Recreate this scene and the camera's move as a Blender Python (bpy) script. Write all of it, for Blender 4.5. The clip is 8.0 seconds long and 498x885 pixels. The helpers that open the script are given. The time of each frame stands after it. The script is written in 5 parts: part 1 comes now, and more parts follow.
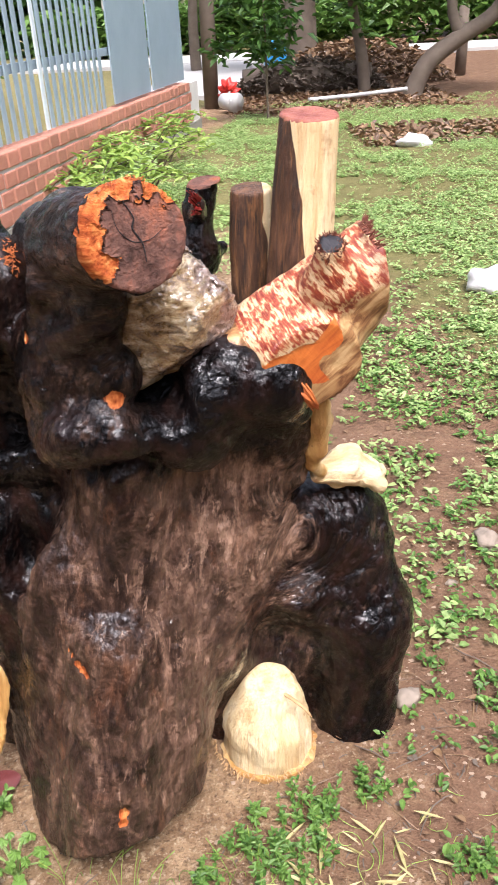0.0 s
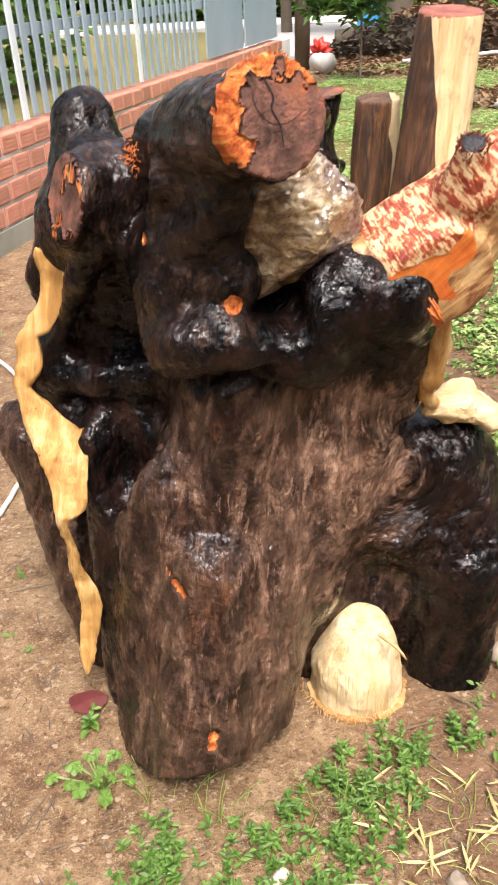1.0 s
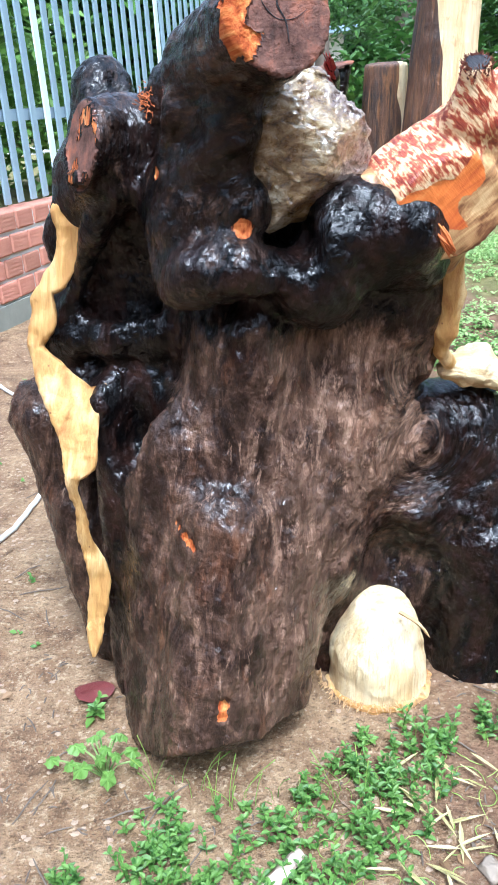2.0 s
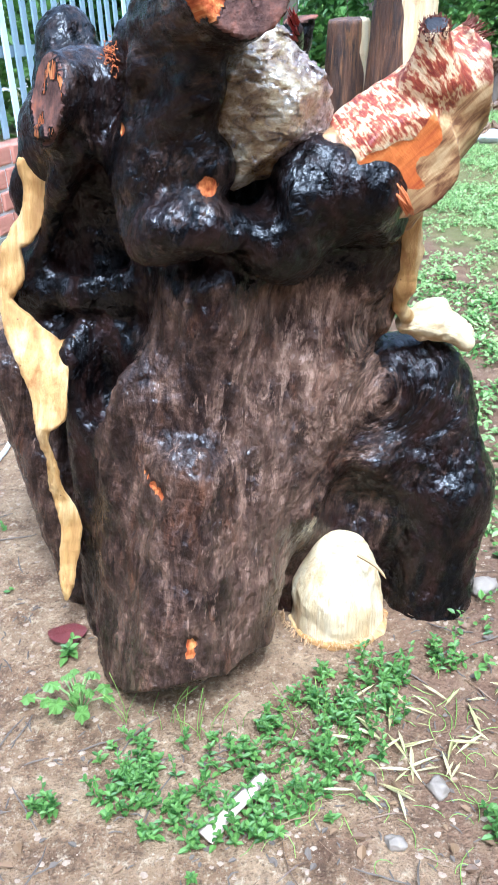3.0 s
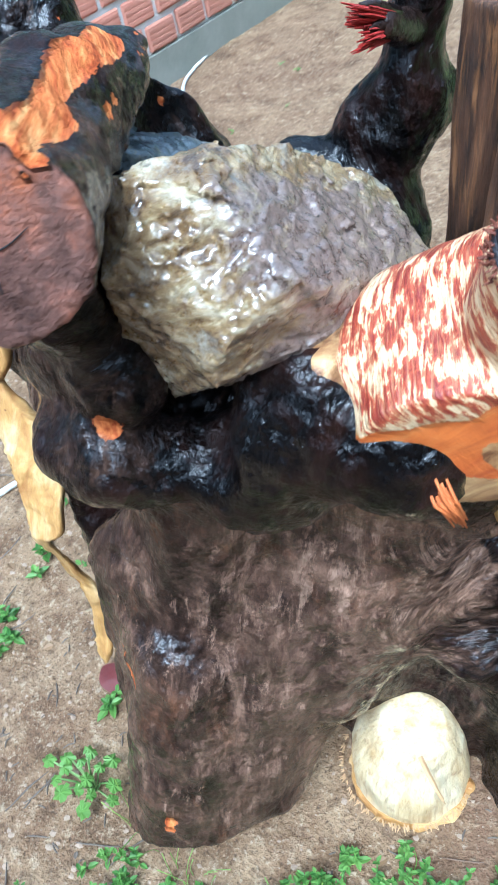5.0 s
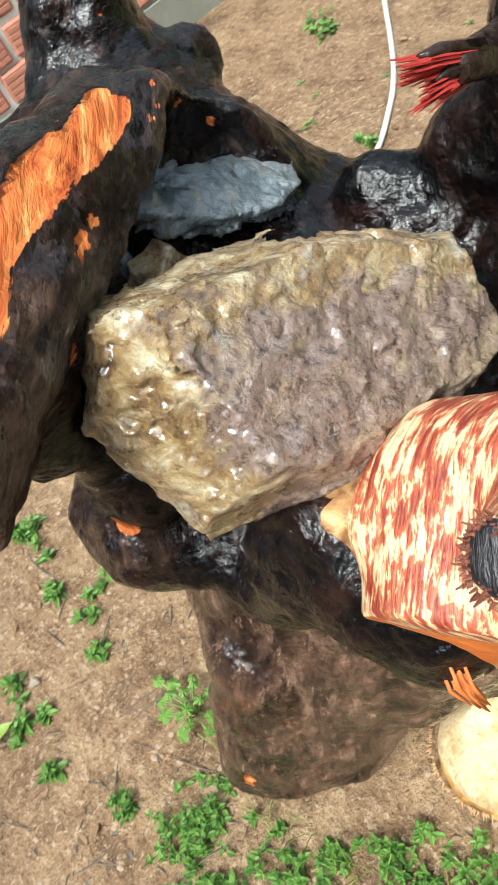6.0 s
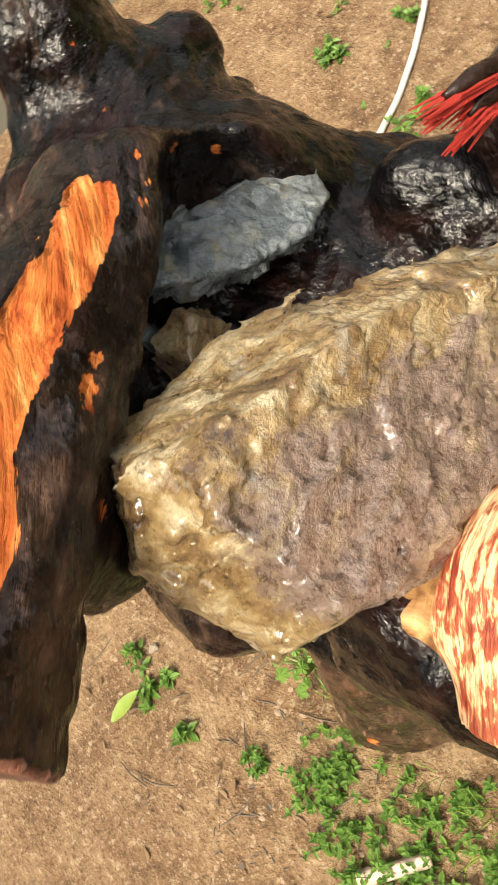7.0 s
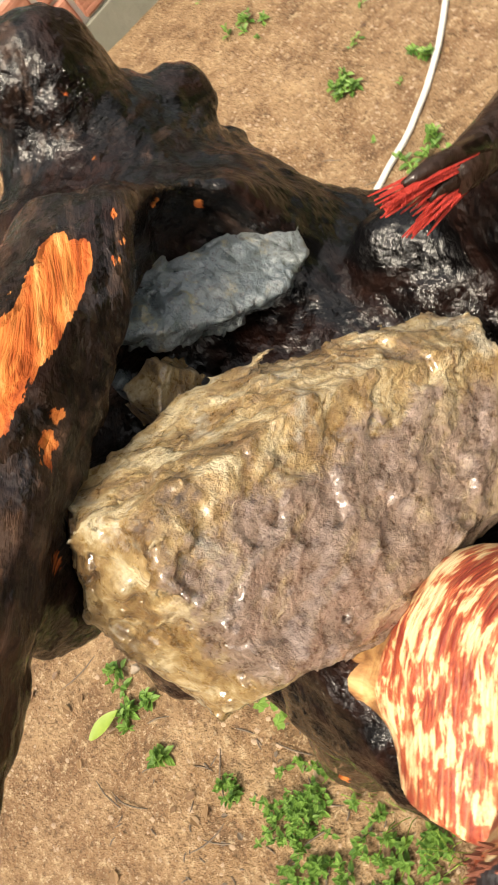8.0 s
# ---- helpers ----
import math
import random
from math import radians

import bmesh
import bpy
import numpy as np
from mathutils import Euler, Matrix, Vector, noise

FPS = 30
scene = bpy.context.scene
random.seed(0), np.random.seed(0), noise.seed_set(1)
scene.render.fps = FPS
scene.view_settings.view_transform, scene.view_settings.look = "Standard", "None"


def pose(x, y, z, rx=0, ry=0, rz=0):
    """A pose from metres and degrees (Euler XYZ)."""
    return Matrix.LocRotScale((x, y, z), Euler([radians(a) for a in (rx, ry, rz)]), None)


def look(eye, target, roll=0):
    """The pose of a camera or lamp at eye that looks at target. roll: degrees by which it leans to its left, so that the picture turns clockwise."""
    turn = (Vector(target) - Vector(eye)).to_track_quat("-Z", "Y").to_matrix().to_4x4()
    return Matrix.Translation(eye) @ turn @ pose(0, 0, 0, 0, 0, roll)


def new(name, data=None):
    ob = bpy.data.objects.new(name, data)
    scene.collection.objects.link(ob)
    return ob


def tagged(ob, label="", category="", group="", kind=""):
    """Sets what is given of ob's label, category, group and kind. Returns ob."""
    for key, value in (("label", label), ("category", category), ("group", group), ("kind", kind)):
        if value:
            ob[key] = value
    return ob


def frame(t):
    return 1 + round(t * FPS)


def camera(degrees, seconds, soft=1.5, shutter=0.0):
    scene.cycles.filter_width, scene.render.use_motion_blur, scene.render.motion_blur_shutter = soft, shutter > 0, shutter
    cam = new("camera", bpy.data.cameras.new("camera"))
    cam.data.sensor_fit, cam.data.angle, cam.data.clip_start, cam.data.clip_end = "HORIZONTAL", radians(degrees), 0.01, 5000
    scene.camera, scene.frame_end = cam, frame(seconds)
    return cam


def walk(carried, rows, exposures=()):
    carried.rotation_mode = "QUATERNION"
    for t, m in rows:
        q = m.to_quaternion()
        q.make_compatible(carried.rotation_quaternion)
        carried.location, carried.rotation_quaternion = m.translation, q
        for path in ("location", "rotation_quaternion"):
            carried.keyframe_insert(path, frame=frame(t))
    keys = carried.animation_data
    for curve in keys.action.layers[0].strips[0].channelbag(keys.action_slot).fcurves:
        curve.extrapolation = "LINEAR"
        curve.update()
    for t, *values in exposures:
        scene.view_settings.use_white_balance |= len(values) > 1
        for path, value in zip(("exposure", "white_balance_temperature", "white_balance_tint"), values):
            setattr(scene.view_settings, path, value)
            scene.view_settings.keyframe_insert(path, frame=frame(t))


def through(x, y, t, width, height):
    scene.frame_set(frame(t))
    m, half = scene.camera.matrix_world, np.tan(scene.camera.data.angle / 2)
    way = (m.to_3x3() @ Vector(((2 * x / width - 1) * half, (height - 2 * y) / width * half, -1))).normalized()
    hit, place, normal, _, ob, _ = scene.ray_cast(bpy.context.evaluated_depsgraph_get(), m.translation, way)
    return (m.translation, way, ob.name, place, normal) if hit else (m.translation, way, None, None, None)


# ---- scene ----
cam = camera(35.0, 8.0, soft=1.1, shutter=0.25)
METRES, EYE, TILT, LEAN, TURN = 1.32, 0.882, -4.0, 0.0, 0.0
ROWS = [
    (0.0, 0.0, 0.0, 0.0, -1.29, -25.02, 2.76),
    (0.5, -0.0136, -0.0123, -0.0005, 1.69, -24.72, 2.33),
    (1.0, -0.0354, 0.0019, -0.0454, 4.4, -26.73, 2.22),
    (2.5, -0.0186, -0.0641, -0.174, 4.17, -18.18, 3.57),
    (3.0, -0.0225, -0.0551, -0.1484, 3.87, -23.21, 2.15),
    (3.5, -0.0136, 0.0285, -0.0865, 5.06, -28.93, 1.9),
    (4.0, 0.0208, 0.1086, -0.0255, 8.8, -31.86, 3.26),
    (5.5, 0.1048, 0.4343, 0.0352, 35.6, -49.24, 11.97),
    (6.0, 0.1024, 0.4715, 0.0455, 40.65, -54.01, 16.0),
    (6.5, 0.0942, 0.5096, 0.0674, 44.26, -58.89, 20.5),
    (7.0, 0.0702, 0.5383, 0.0546, 36.11, -64.26, 26.18),
    (7.5, 0.0562, 0.5545, 0.0466, 30.14, -68.21, 27.29),
    (8.0, 0.0774, 0.5563, 0.0578, 39.3, -61.9, 25.22),
]
PATH = {t: pose(0, 0, EYE, TILT, LEAN, TURN) @ pose(METRES * x, METRES * y, METRES * z, 90 + pitch, roll, yaw) for t, x, y, z, yaw, pitch, roll in ROWS}
PATH[1.2] = look((-0.038, 0.010, 0.797), (-0.252, 1.725, -0.216), -2.8)
PATH[2.3] = look((-0.033, -0.090, 0.657), (-0.248, 1.752, -0.092), -4.2)
PATH[4.2] = look((0.056, 0.206, 0.848), (-0.406, 1.748, -0.338), -6.6)
PATH[5.3] = look((0.144, 0.532, 0.876), (-0.817, 1.410, -0.642), -19.3)
walk(cam, sorted(PATH.items(), key=lambda row: row[0]),
     [(0.0, 1.47, 6100, 19), (0.5, 1.35, 7600, 26), (1.0, 1.5, 6700, 16), (2.5, 1.82, 4800, 6), (4.0, 1.75, 4700, 8), (5.5, 1.46, 4550, -4), (6.0, 1.45, 6000, 1), (6.5, 1.36, 7400, 6), (8.0, 1.42, 7800, 8)])


# ---- light ----
world = bpy.data.worlds.new("sky")
scene.world = world
world.use_nodes = True
wn, wl = world.node_tree.nodes, world.node_tree.links
sky = wn.new("ShaderNodeTexSky")
sky.sky_type, sky.sun_disc = "NISHITA", False
sky.sun_elevation, sky.sun_rotation = radians(62), radians(159)
sky.air_density, sky.dust_density, sky.ozone_density = 1.0, 4.0, 1.0
soften = wn.new("ShaderNodeHueSaturation")
soften.inputs["Saturation"].default_value = 0.45
wl.new(sky.outputs[0], soften.inputs["Color"])
wl.new(soften.outputs[0], wn["Background"].inputs[0])
wn["Background"].inputs[1].default_value = 0.15
sun = new("sun", bpy.data.lights.new("sun", "SUN"))
sun.data.energy, sun.data.angle, sun.data.color = 1.5, radians(16), (1.0, 0.96, 0.90)
sun.matrix_world = look((1.5, -4.0, 8), (0, 0, 0))

# ---- materials ----


class Mat:
    """A node material with short helpers."""

    def __init__(self, name):
        self.m = bpy.data.materials.new(name)
        self.m.use_nodes = True
        self.n, self.l = self.m.node_tree.nodes, self.m.node_tree.links
        self.b = self.n["Principled BSDF"]
        self.co = self.n.new("ShaderNodeTexCoord").outputs["Object"]

    def put(self, socket, value):
        if isinstance(value, bpy.types.NodeSocket):
            self.l.new(value, socket)
        elif isinstance(value, tuple) and len(value) == 3 and socket.type == "RGBA":
            socket.default_value = (*value, 1)
        else:
            socket.default_value = value

    def attr(self, name, out="Fac"):
        a = self.n.new("ShaderNodeAttribute")
        a.attribute_name = name
        return a.outputs[out]

    def scale(self, vec, s):
        v = self.n.new("ShaderNodeMapping")
        self.put(v.inputs["Vector"], vec)
        v.inputs["Scale"].default_value = s
        return v.outputs[0]

    def noise(self, scale, detail=4.0, rough=0.55, vec=None, distort=0.0):
        v = self.n.new("ShaderNodeTexNoise")
        self.put(v.inputs["Vector"], self.co if vec is None else vec)
        v.inputs["Scale"].default_value, v.inputs["Detail"].default_value = scale, detail
        v.inputs["Roughness"].default_value, v.inputs["Distortion"].default_value = rough, distort
        return v.outputs[0]

    def voronoi(self, scale, vec=None, out="Distance", feature="F1"):
        v = self.n.new("ShaderNodeTexVoronoi")
        v.feature = feature
        self.put(v.inputs["Vector"], self.co if vec is None else vec)
        v.inputs["Scale"].default_value = scale
        return v.outputs[out]

    def warp(self, vec, amount, scale):
        """vec, pushed about by a noise."""
        v = self.n.new("ShaderNodeTexNoise")
        self.put(v.inputs["Vector"], self.co)
        v.inputs["Scale"].default_value, v.inputs["Detail"].default_value = scale * 10, 3
        m = self.n.new("ShaderNodeVectorMath")
        m.operation = "MULTIPLY_ADD"
        self.l.new(v.outputs[1], m.inputs[0])
        m.inputs[1].default_value = (amount, amount, amount)
        self.put(m.inputs[2], vec)
        return m.outputs[0]

    def facets(self, scale, vec):
        """Height of flat broken facets, each tilted its own way (in units of a cell)."""
        v = self.n.new("ShaderNodeTexVoronoi")
        self.put(v.inputs["Vector"], vec)
        v.inputs["Scale"].default_value = scale
        off, turn, dot = (self.n.new("ShaderNodeVectorMath") for i in range(3))
        off.operation, turn.operation, dot.operation = "SUBTRACT", "SUBTRACT", "DOT_PRODUCT"
        self.put(off.inputs[0], vec), self.put(off.inputs[1], v.outputs["Position"])
        self.put(turn.inputs[0], v.outputs["Color"])
        turn.inputs[1].default_value = (0.5, 0.5, 0.5)
        self.l.new(off.outputs[0], dot.inputs[0]), self.l.new(turn.outputs[0], dot.inputs[1])
        return self.math("MULTIPLY", dot.outputs["Value"], scale)

    def ramp(self, fac, *stops):
        r = self.n.new("ShaderNodeValToRGB")
        self.put(r.inputs[0], fac)
        while len(r.color_ramp.elements) < len(stops):
            r.color_ramp.elements.new(0.5)
        for e, (p, c) in zip(r.color_ramp.elements, stops):
            e.position = p
            e.color = (*c, 1) if isinstance(c, tuple) else (c, c, c, 1)
        return r.outputs[0]

    def mix(self, fac, a, b, mode="MIX"):
        x = self.n.new("ShaderNodeMix")
        x.data_type, x.blend_type = "RGBA", mode
        self.put(x.inputs[0], fac), self.put(x.inputs[6], a), self.put(x.inputs[7], b)
        return x.outputs[2]

    def math(self, op, a, b=0.0):
        x = self.n.new("ShaderNodeMath")
        x.operation = op
        self.put(x.inputs[0], a), self.put(x.inputs[1], b)
        return x.outputs[0]

    def axis(self, i):
        s = self.n.new("ShaderNodeSeparateXYZ")
        self.l.new(self.co, s.inputs[0])
        return s.outputs[i]

    def rnd(self):
        return self.n.new("ShaderNodeObjectInfo").outputs["Random"]

    def island(self):
        return self.n.new("ShaderNodeNewGeometry").outputs["Random Per Island"]

    def bump(self, height, strength=0.5, dist=0.002):
        x = self.n.new("ShaderNodeBump")
        x.inputs["Strength"].default_value, x.inputs["Distance"].default_value = strength, dist
        self.put(x.inputs["Height"], height)
        self.put(self.b.inputs["Normal"], x.outputs[0])

    def done(self, color, rough=0.6, metal=0.0, spec=0.5, coat=0.0, through=0.0):
        self.put(self.b.inputs["Base Color"], color)
        self.put(self.b.inputs["Roughness"], rough)
        self.put(self.b.inputs["Metallic"], metal)
        self.put(self.b.inputs["Specular IOR Level"], spec)
        if coat:
            self.b.inputs["Coat Weight"].default_value, self.b.inputs["Coat Roughness"].default_value = coat, 0.12
        if through:
            t = self.n.new("ShaderNodeBsdfTranslucent")
            self.put(t.inputs[0], color)
            a = self.n.new("ShaderNodeMixShader")
            a.inputs[0].default_value = through
            self.l.new(self.b.outputs[0], a.inputs[1]), self.l.new(t.outputs[0], a.inputs[2])
            self.l.new(a.outputs[0], self.n["Material Output"].inputs[0])
        return self.m


def wet_wood():
    """Dark soaked heartwood in broken flakes: brown with tan scars, black where 'char' is high, orange where 'cut' is high."""
    k = Mat("wet dark wood")
    flow = k.attr("flow", "Vector")
    fine = k.noise(1.0, 6, 0.65, k.scale(flow, (30, 170, 170)), 0.3)
    streak = k.noise(1.0, 7, 0.66, k.scale(flow, (10, 30, 30)), 1.1)
    patch = k.noise(1.0, 5, 0.62, k.scale(flow, (12, 24, 24)), 0.9)
    flake = k.noise(1.0, 8, 0.72, k.scale(flow, (24, 52, 52)), 0.35)
    zone = k.noise(7, 3, 0.5)
    chips = k.warp(k.scale(flow, (27, 82, 82)), 1.3, 8)
    cell = k.math("MULTIPLY", k.voronoi(1.0, chips, "Color"), 1.0)
    small = k.math("MULTIPLY", k.voronoi(2.7, chips, "Color"), 1.0)
    brown = k.ramp(streak, (0.30, (0.006, 0.0032, 0.0026)), (0.43, (0.026, 0.0140, 0.0098)), (0.54, (0.078, 0.043, 0.029)), (0.67, (0.20, 0.118, 0.078)))
    rust = k.ramp(fine, (0.35, (0.040, 0.016, 0.009)), (0.65, (0.20, 0.085, 0.042)))
    brown = k.mix(k.ramp(patch, (0.54, 0.0), (0.68, 0.7)), brown, rust)
    brown = k.mix(k.ramp(small, (0.30, 0.45), (0.46, 0.0)), brown, (0.010, 0.005, 0.004))
    dry = k.attr("dry")
    speck = k.noise(1.0, 8, 0.78, k.scale(flow, (26, 90, 90)), 0.4)
    most = k.math("ADD", speck, k.math("MULTIPLY", dry, 0.12))
    most = k.math("ADD", most, k.math("MULTIPLY", k.math("SUBTRACT", flake, 0.5), 0.5))
    scar = k.ramp(most, (0.61, 0.0), (0.68, 0.9))
    brown = k.mix(scar, brown, k.mix(k.ramp(fine, (0.35, 0.0), (0.65, 1.0)), (0.10, 0.055, 0.037), (0.30, 0.190, 0.13)))
    warm = k.math("MULTIPLY", k.math("MULTIPLY", dry, 0.95), k.ramp(zone, (0.42, 0.0), (0.60, 1.0)))
    brown = k.mix(warm, brown, k.mix(k.ramp(fine, (0.35, 0.0), (0.65, 1.0)), (0.11, 0.055, 0.034), (0.44, 0.262, 0.170)))
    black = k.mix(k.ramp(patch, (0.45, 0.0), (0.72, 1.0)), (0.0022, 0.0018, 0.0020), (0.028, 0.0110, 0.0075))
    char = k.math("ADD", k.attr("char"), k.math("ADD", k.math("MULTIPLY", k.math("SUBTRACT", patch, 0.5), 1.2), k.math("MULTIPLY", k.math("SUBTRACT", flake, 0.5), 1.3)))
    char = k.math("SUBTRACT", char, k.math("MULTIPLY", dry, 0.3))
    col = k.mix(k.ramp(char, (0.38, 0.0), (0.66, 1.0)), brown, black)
    raw = k.ramp(k.noise(1.0, 6, 0.68, k.scale(flow, (9, 150, 150)), 0.3), (0.3, (0.15, 0.026, 0.010)), (0.44, (0.42, 0.095, 0.026)), (0.57, (0.62, 0.20, 0.055)), (0.72, (0.78, 0.44, 0.16)))
    cut = k.math("ADD", k.attr("cut"), k.math("MULTIPLY", k.math("SUBTRACT", k.noise(1.0, 5, 0.7, k.scale(flow, (20, 220, 220)), 0.2), 0.5), 1.3))
    col = k.mix(k.ramp(cut, (0.44, 0.0), (0.50, 1.0)), col, raw)
    face = k.ramp(k.noise(34, 7, 0.7), (0.35, (0.060, 0.034, 0.027)), (0.50, (0.165, 0.085, 0.064)), (0.60, (0.27, 0.115, 0.075)), (0.7, (0.38, 0.12, 0.05)))
    col = k.mix(k.ramp(k.attr("face"), (0.4, 0.0), (0.6, 1.0)), col, face)
    bare = k.math("MAXIMUM", k.attr("cut"), k.attr("face"))
    soft = k.math("SUBTRACT", 1.0, k.math("MULTIPLY", bare, 0.8))
    broken = k.math("ADD", k.math("MULTIPLY", k.facets(1.0, chips), 0.9), k.math("ADD", k.math("MULTIPLY", k.facets(2.7, chips), 0.35), k.math("MULTIPLY", small, 0.12)))
    body = k.math("ADD", k.math("MULTIPLY", patch, 1.0), k.math("MULTIPLY", k.noise(75, 2, 0.5, distort=0.3), 0.6))
    relief = k.math("ADD", k.math("MULTIPLY", fine, 0.36), k.math("MULTIPLY", k.math("ADD", broken, body), soft))
    k.bump(relief, 0.9, 0.010)
    film = k.n.new("ShaderNodeBump")
    film.inputs["Strength"].default_value, film.inputs["Distance"].default_value = 0.50, 0.007
    k.put(film.inputs["Height"], k.math("ADD", broken, k.math("ADD", k.math("MULTIPLY", body, 0.75), k.math("ADD", k.math("MULTIPLY", fine, 0.18), k.math("MULTIPLY", k.noise(150, 4, 0.7), 0.26)))))
    k.l.new(film.outputs[0], k.b.inputs["Coat Normal"])
    dull = k.math("MAXIMUM", bare, k.math("MULTIPLY", scar, 0.5))
    wet = k.ramp(k.noise(26, 6, 0.7), (0.46, 1.0), (0.60, 0.32))
    wet = k.math("MAXIMUM", wet, k.math("MULTIPLY", k.ramp(char, (0.45, 0.0), (0.7, 1.0)), 0.55))
    k.put(k.b.inputs["Coat Weight"], k.math("MULTIPLY", wet, k.math("SUBTRACT", 1.0, k.math("MULTIPLY", dull, 0.92))))
    k.b.inputs["Coat Roughness"].default_value = 0.07
    k.b.inputs["Coat IOR"].default_value = 1.40
    return k.done(col, k.mix(dull, (0.42, 0.42, 0.42), (0.75, 0.75, 0.75)), spec=0.05)


def pale_wood(name, a, b, c, rough=0.55):
    k = Mat(name)
    flow = k.attr("flow", "Vector")
    g = k.noise(1.0, 4, 0.55, k.scale(flow, (8, 60, 60)), 0.4)
    s = k.noise(38, 5, 0.6)
    col = k.ramp(g, (0.3, a), (0.5, b), (0.7, c))
    col = k.mix(k.ramp(s, (0.62, 0.0), (0.72, 0.55)), col, (0.36, 0.15, 0.05))
    bark = k.math("ADD", k.attr("char"), k.math("MULTIPLY", k.math("SUBTRACT", g, 0.5), 0.35))
    bcol = k.ramp(k.noise(1.0, 6, 0.65, k.scale(flow, (14, 55, 55)), 0.5), (0.35, (0.016, 0.009, 0.006)), (0.52, (0.085, 0.038, 0.018)), (0.7, (0.2, 0.095, 0.045)))
    col = k.mix(k.ramp(bark, (0.46, 0.0), (0.54, 1.0)), col, bcol)
    col = k.mix(k.ramp(k.attr("face"), (0.4, 0.0), (0.6, 1.0)), col, k.ramp(k.noise(40, 4), (0.35, (0.22, 0.045, 0.03)), (0.6, (0.42, 0.15, 0.1))))
    fibre = k.noise(1.0, 6, 0.7, k.scale(flow, (22, 260, 260)), 0.4)
    col = k.mix(k.ramp(fibre, (0.36, 0.4), (0.5, 0.0)), col, (0.42, 0.19, 0.06))
    col = k.mix(k.ramp(k.voronoi(42), (0.03, 0.9), (0.06, 0.0)), col, (0.20, 0.07, 0.02))
    k.bump(k.math("ADD", k.math("ADD", g, fibre), k.math("MULTIPLY", s, 0.9)), 0.7, 0.005)
    return k.done(col, rough)


def peeled_wood():
    """Limb with its bark stripped: cream and red fibres, an orange hewn side, dark knot."""
    k = Mat("peeled red and cream wood")
    flow = k.attr("flow", "Vector")
    fib = k.noise(1.0, 4, 0.65, k.scale(flow, (360, 80, 80)), 0.3)
    big = k.noise(1.0, 4, 0.6, k.scale(flow, (80, 62, 62)), 0.6)
    ring = k.noise(1.0, 3, 0.6, k.scale(flow, (700, 60, 60)), 0.2)
    col = k.ramp(k.math("ADD", k.math("MULTIPLY", fib, 0.52), k.math("MULTIPLY", big, 0.48)), (0.45, (0.74, 0.55, 0.32)), (0.485, (0.64, 0.39, 0.19)), (0.51, (0.42, 0.085, 0.035)), (0.59, (0.22, 0.026, 0.015)))
    col = k.mix(k.ramp(ring, (0.36, 0.55), (0.48, 0.0)), col, (0.42, 0.20, 0.09))
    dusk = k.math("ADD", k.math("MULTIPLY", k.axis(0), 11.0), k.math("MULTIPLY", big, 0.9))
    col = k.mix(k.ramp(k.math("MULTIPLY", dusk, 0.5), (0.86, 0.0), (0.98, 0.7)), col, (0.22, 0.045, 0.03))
    raw = k.ramp(k.noise(1.0, 5, 0.6, k.scale(flow, (14, 70, 70)), 0.5), (0.3, (0.40, 0.075, 0.015)), (0.5, (0.62, 0.17, 0.03)), (0.72, (0.72, 0.33, 0.10)))
    tan = k.ramp(k.noise(1.0, 5, 0.6, k.scale(flow, (24, 90, 90)), 0.8), (0.36, (0.16, 0.065, 0.025)), (0.47, (0.36, 0.19, 0.075)), (0.58, (0.52, 0.33, 0.145)), (0.72, (0.64, 0.45, 0.23)))
    col = k.mix(k.ramp(k.attr("char"), (0.4, 0.0), (0.6, 1.0)), col, tan)
    col = k.mix(k.ramp(k.math("ADD", k.attr("cut"), k.math("MULTIPLY", k.math("SUBTRACT", fib, 0.5), 0.5)), (0.45, 0.0), (0.55, 1.0)), col, raw)
    col = k.mix(k.ramp(k.attr("face"), (0.4, 0.0), (0.6, 1.0)), col, (0.012, 0.01, 0.012))
    k.bump(k.math("ADD", k.math("MULTIPLY", fib, 0.5), k.math("MULTIPLY", k.math("ADD", ring, fib), k.math("SUBTRACT", 1.0, k.math("MAXIMUM", k.attr("char"), k.attr("cut"))))), 0.45, 0.003)
    return k.done(col, 0.45)


def stone(name, stops, cover, vein):
    """Wet layered rock: ramp colours, a second colour over part of it, veins, pits."""
    k = Mat(name)
    n = k.noise(22, 8, 0.66, distort=0.4)
    s, g = k.noise(75, 6, 0.7), k.noise(320, 4, 0.7)
    col = k.ramp(n, *stops)
    col = k.mix(k.ramp(k.noise(9, 4, 0.6), (0.47, 0.0), (0.53, 0.9)), col, k.mix(s, cover[0], cover[1]))
    col = k.mix(k.ramp(s, (0.56, 0.0), (0.66, 0.8)), col, vein)
    col = k.mix(k.ramp(g, (0.34, 0.7), (0.46, 0.0)), col, (0.035, 0.026, 0.02))
    shard = k.warp(k.co, 0.006, 5)
    chip = k.math("ADD", k.math("MULTIPLY", k.facets(44, shard), 2.4), k.math("MULTIPLY", k.facets(118, shard), 0.95))
    k.bump(k.math("ADD", k.math("ADD", k.math("MULTIPLY", k.noise(70, 5, 0.65), 0.35), k.math("MULTIPLY", g, 0.25)), chip), 1.0, 0.006)
    return k.done(col, k.ramp(s, (0.35, 0.16), (0.62, 0.42)), spec=0.7, coat=0.8)


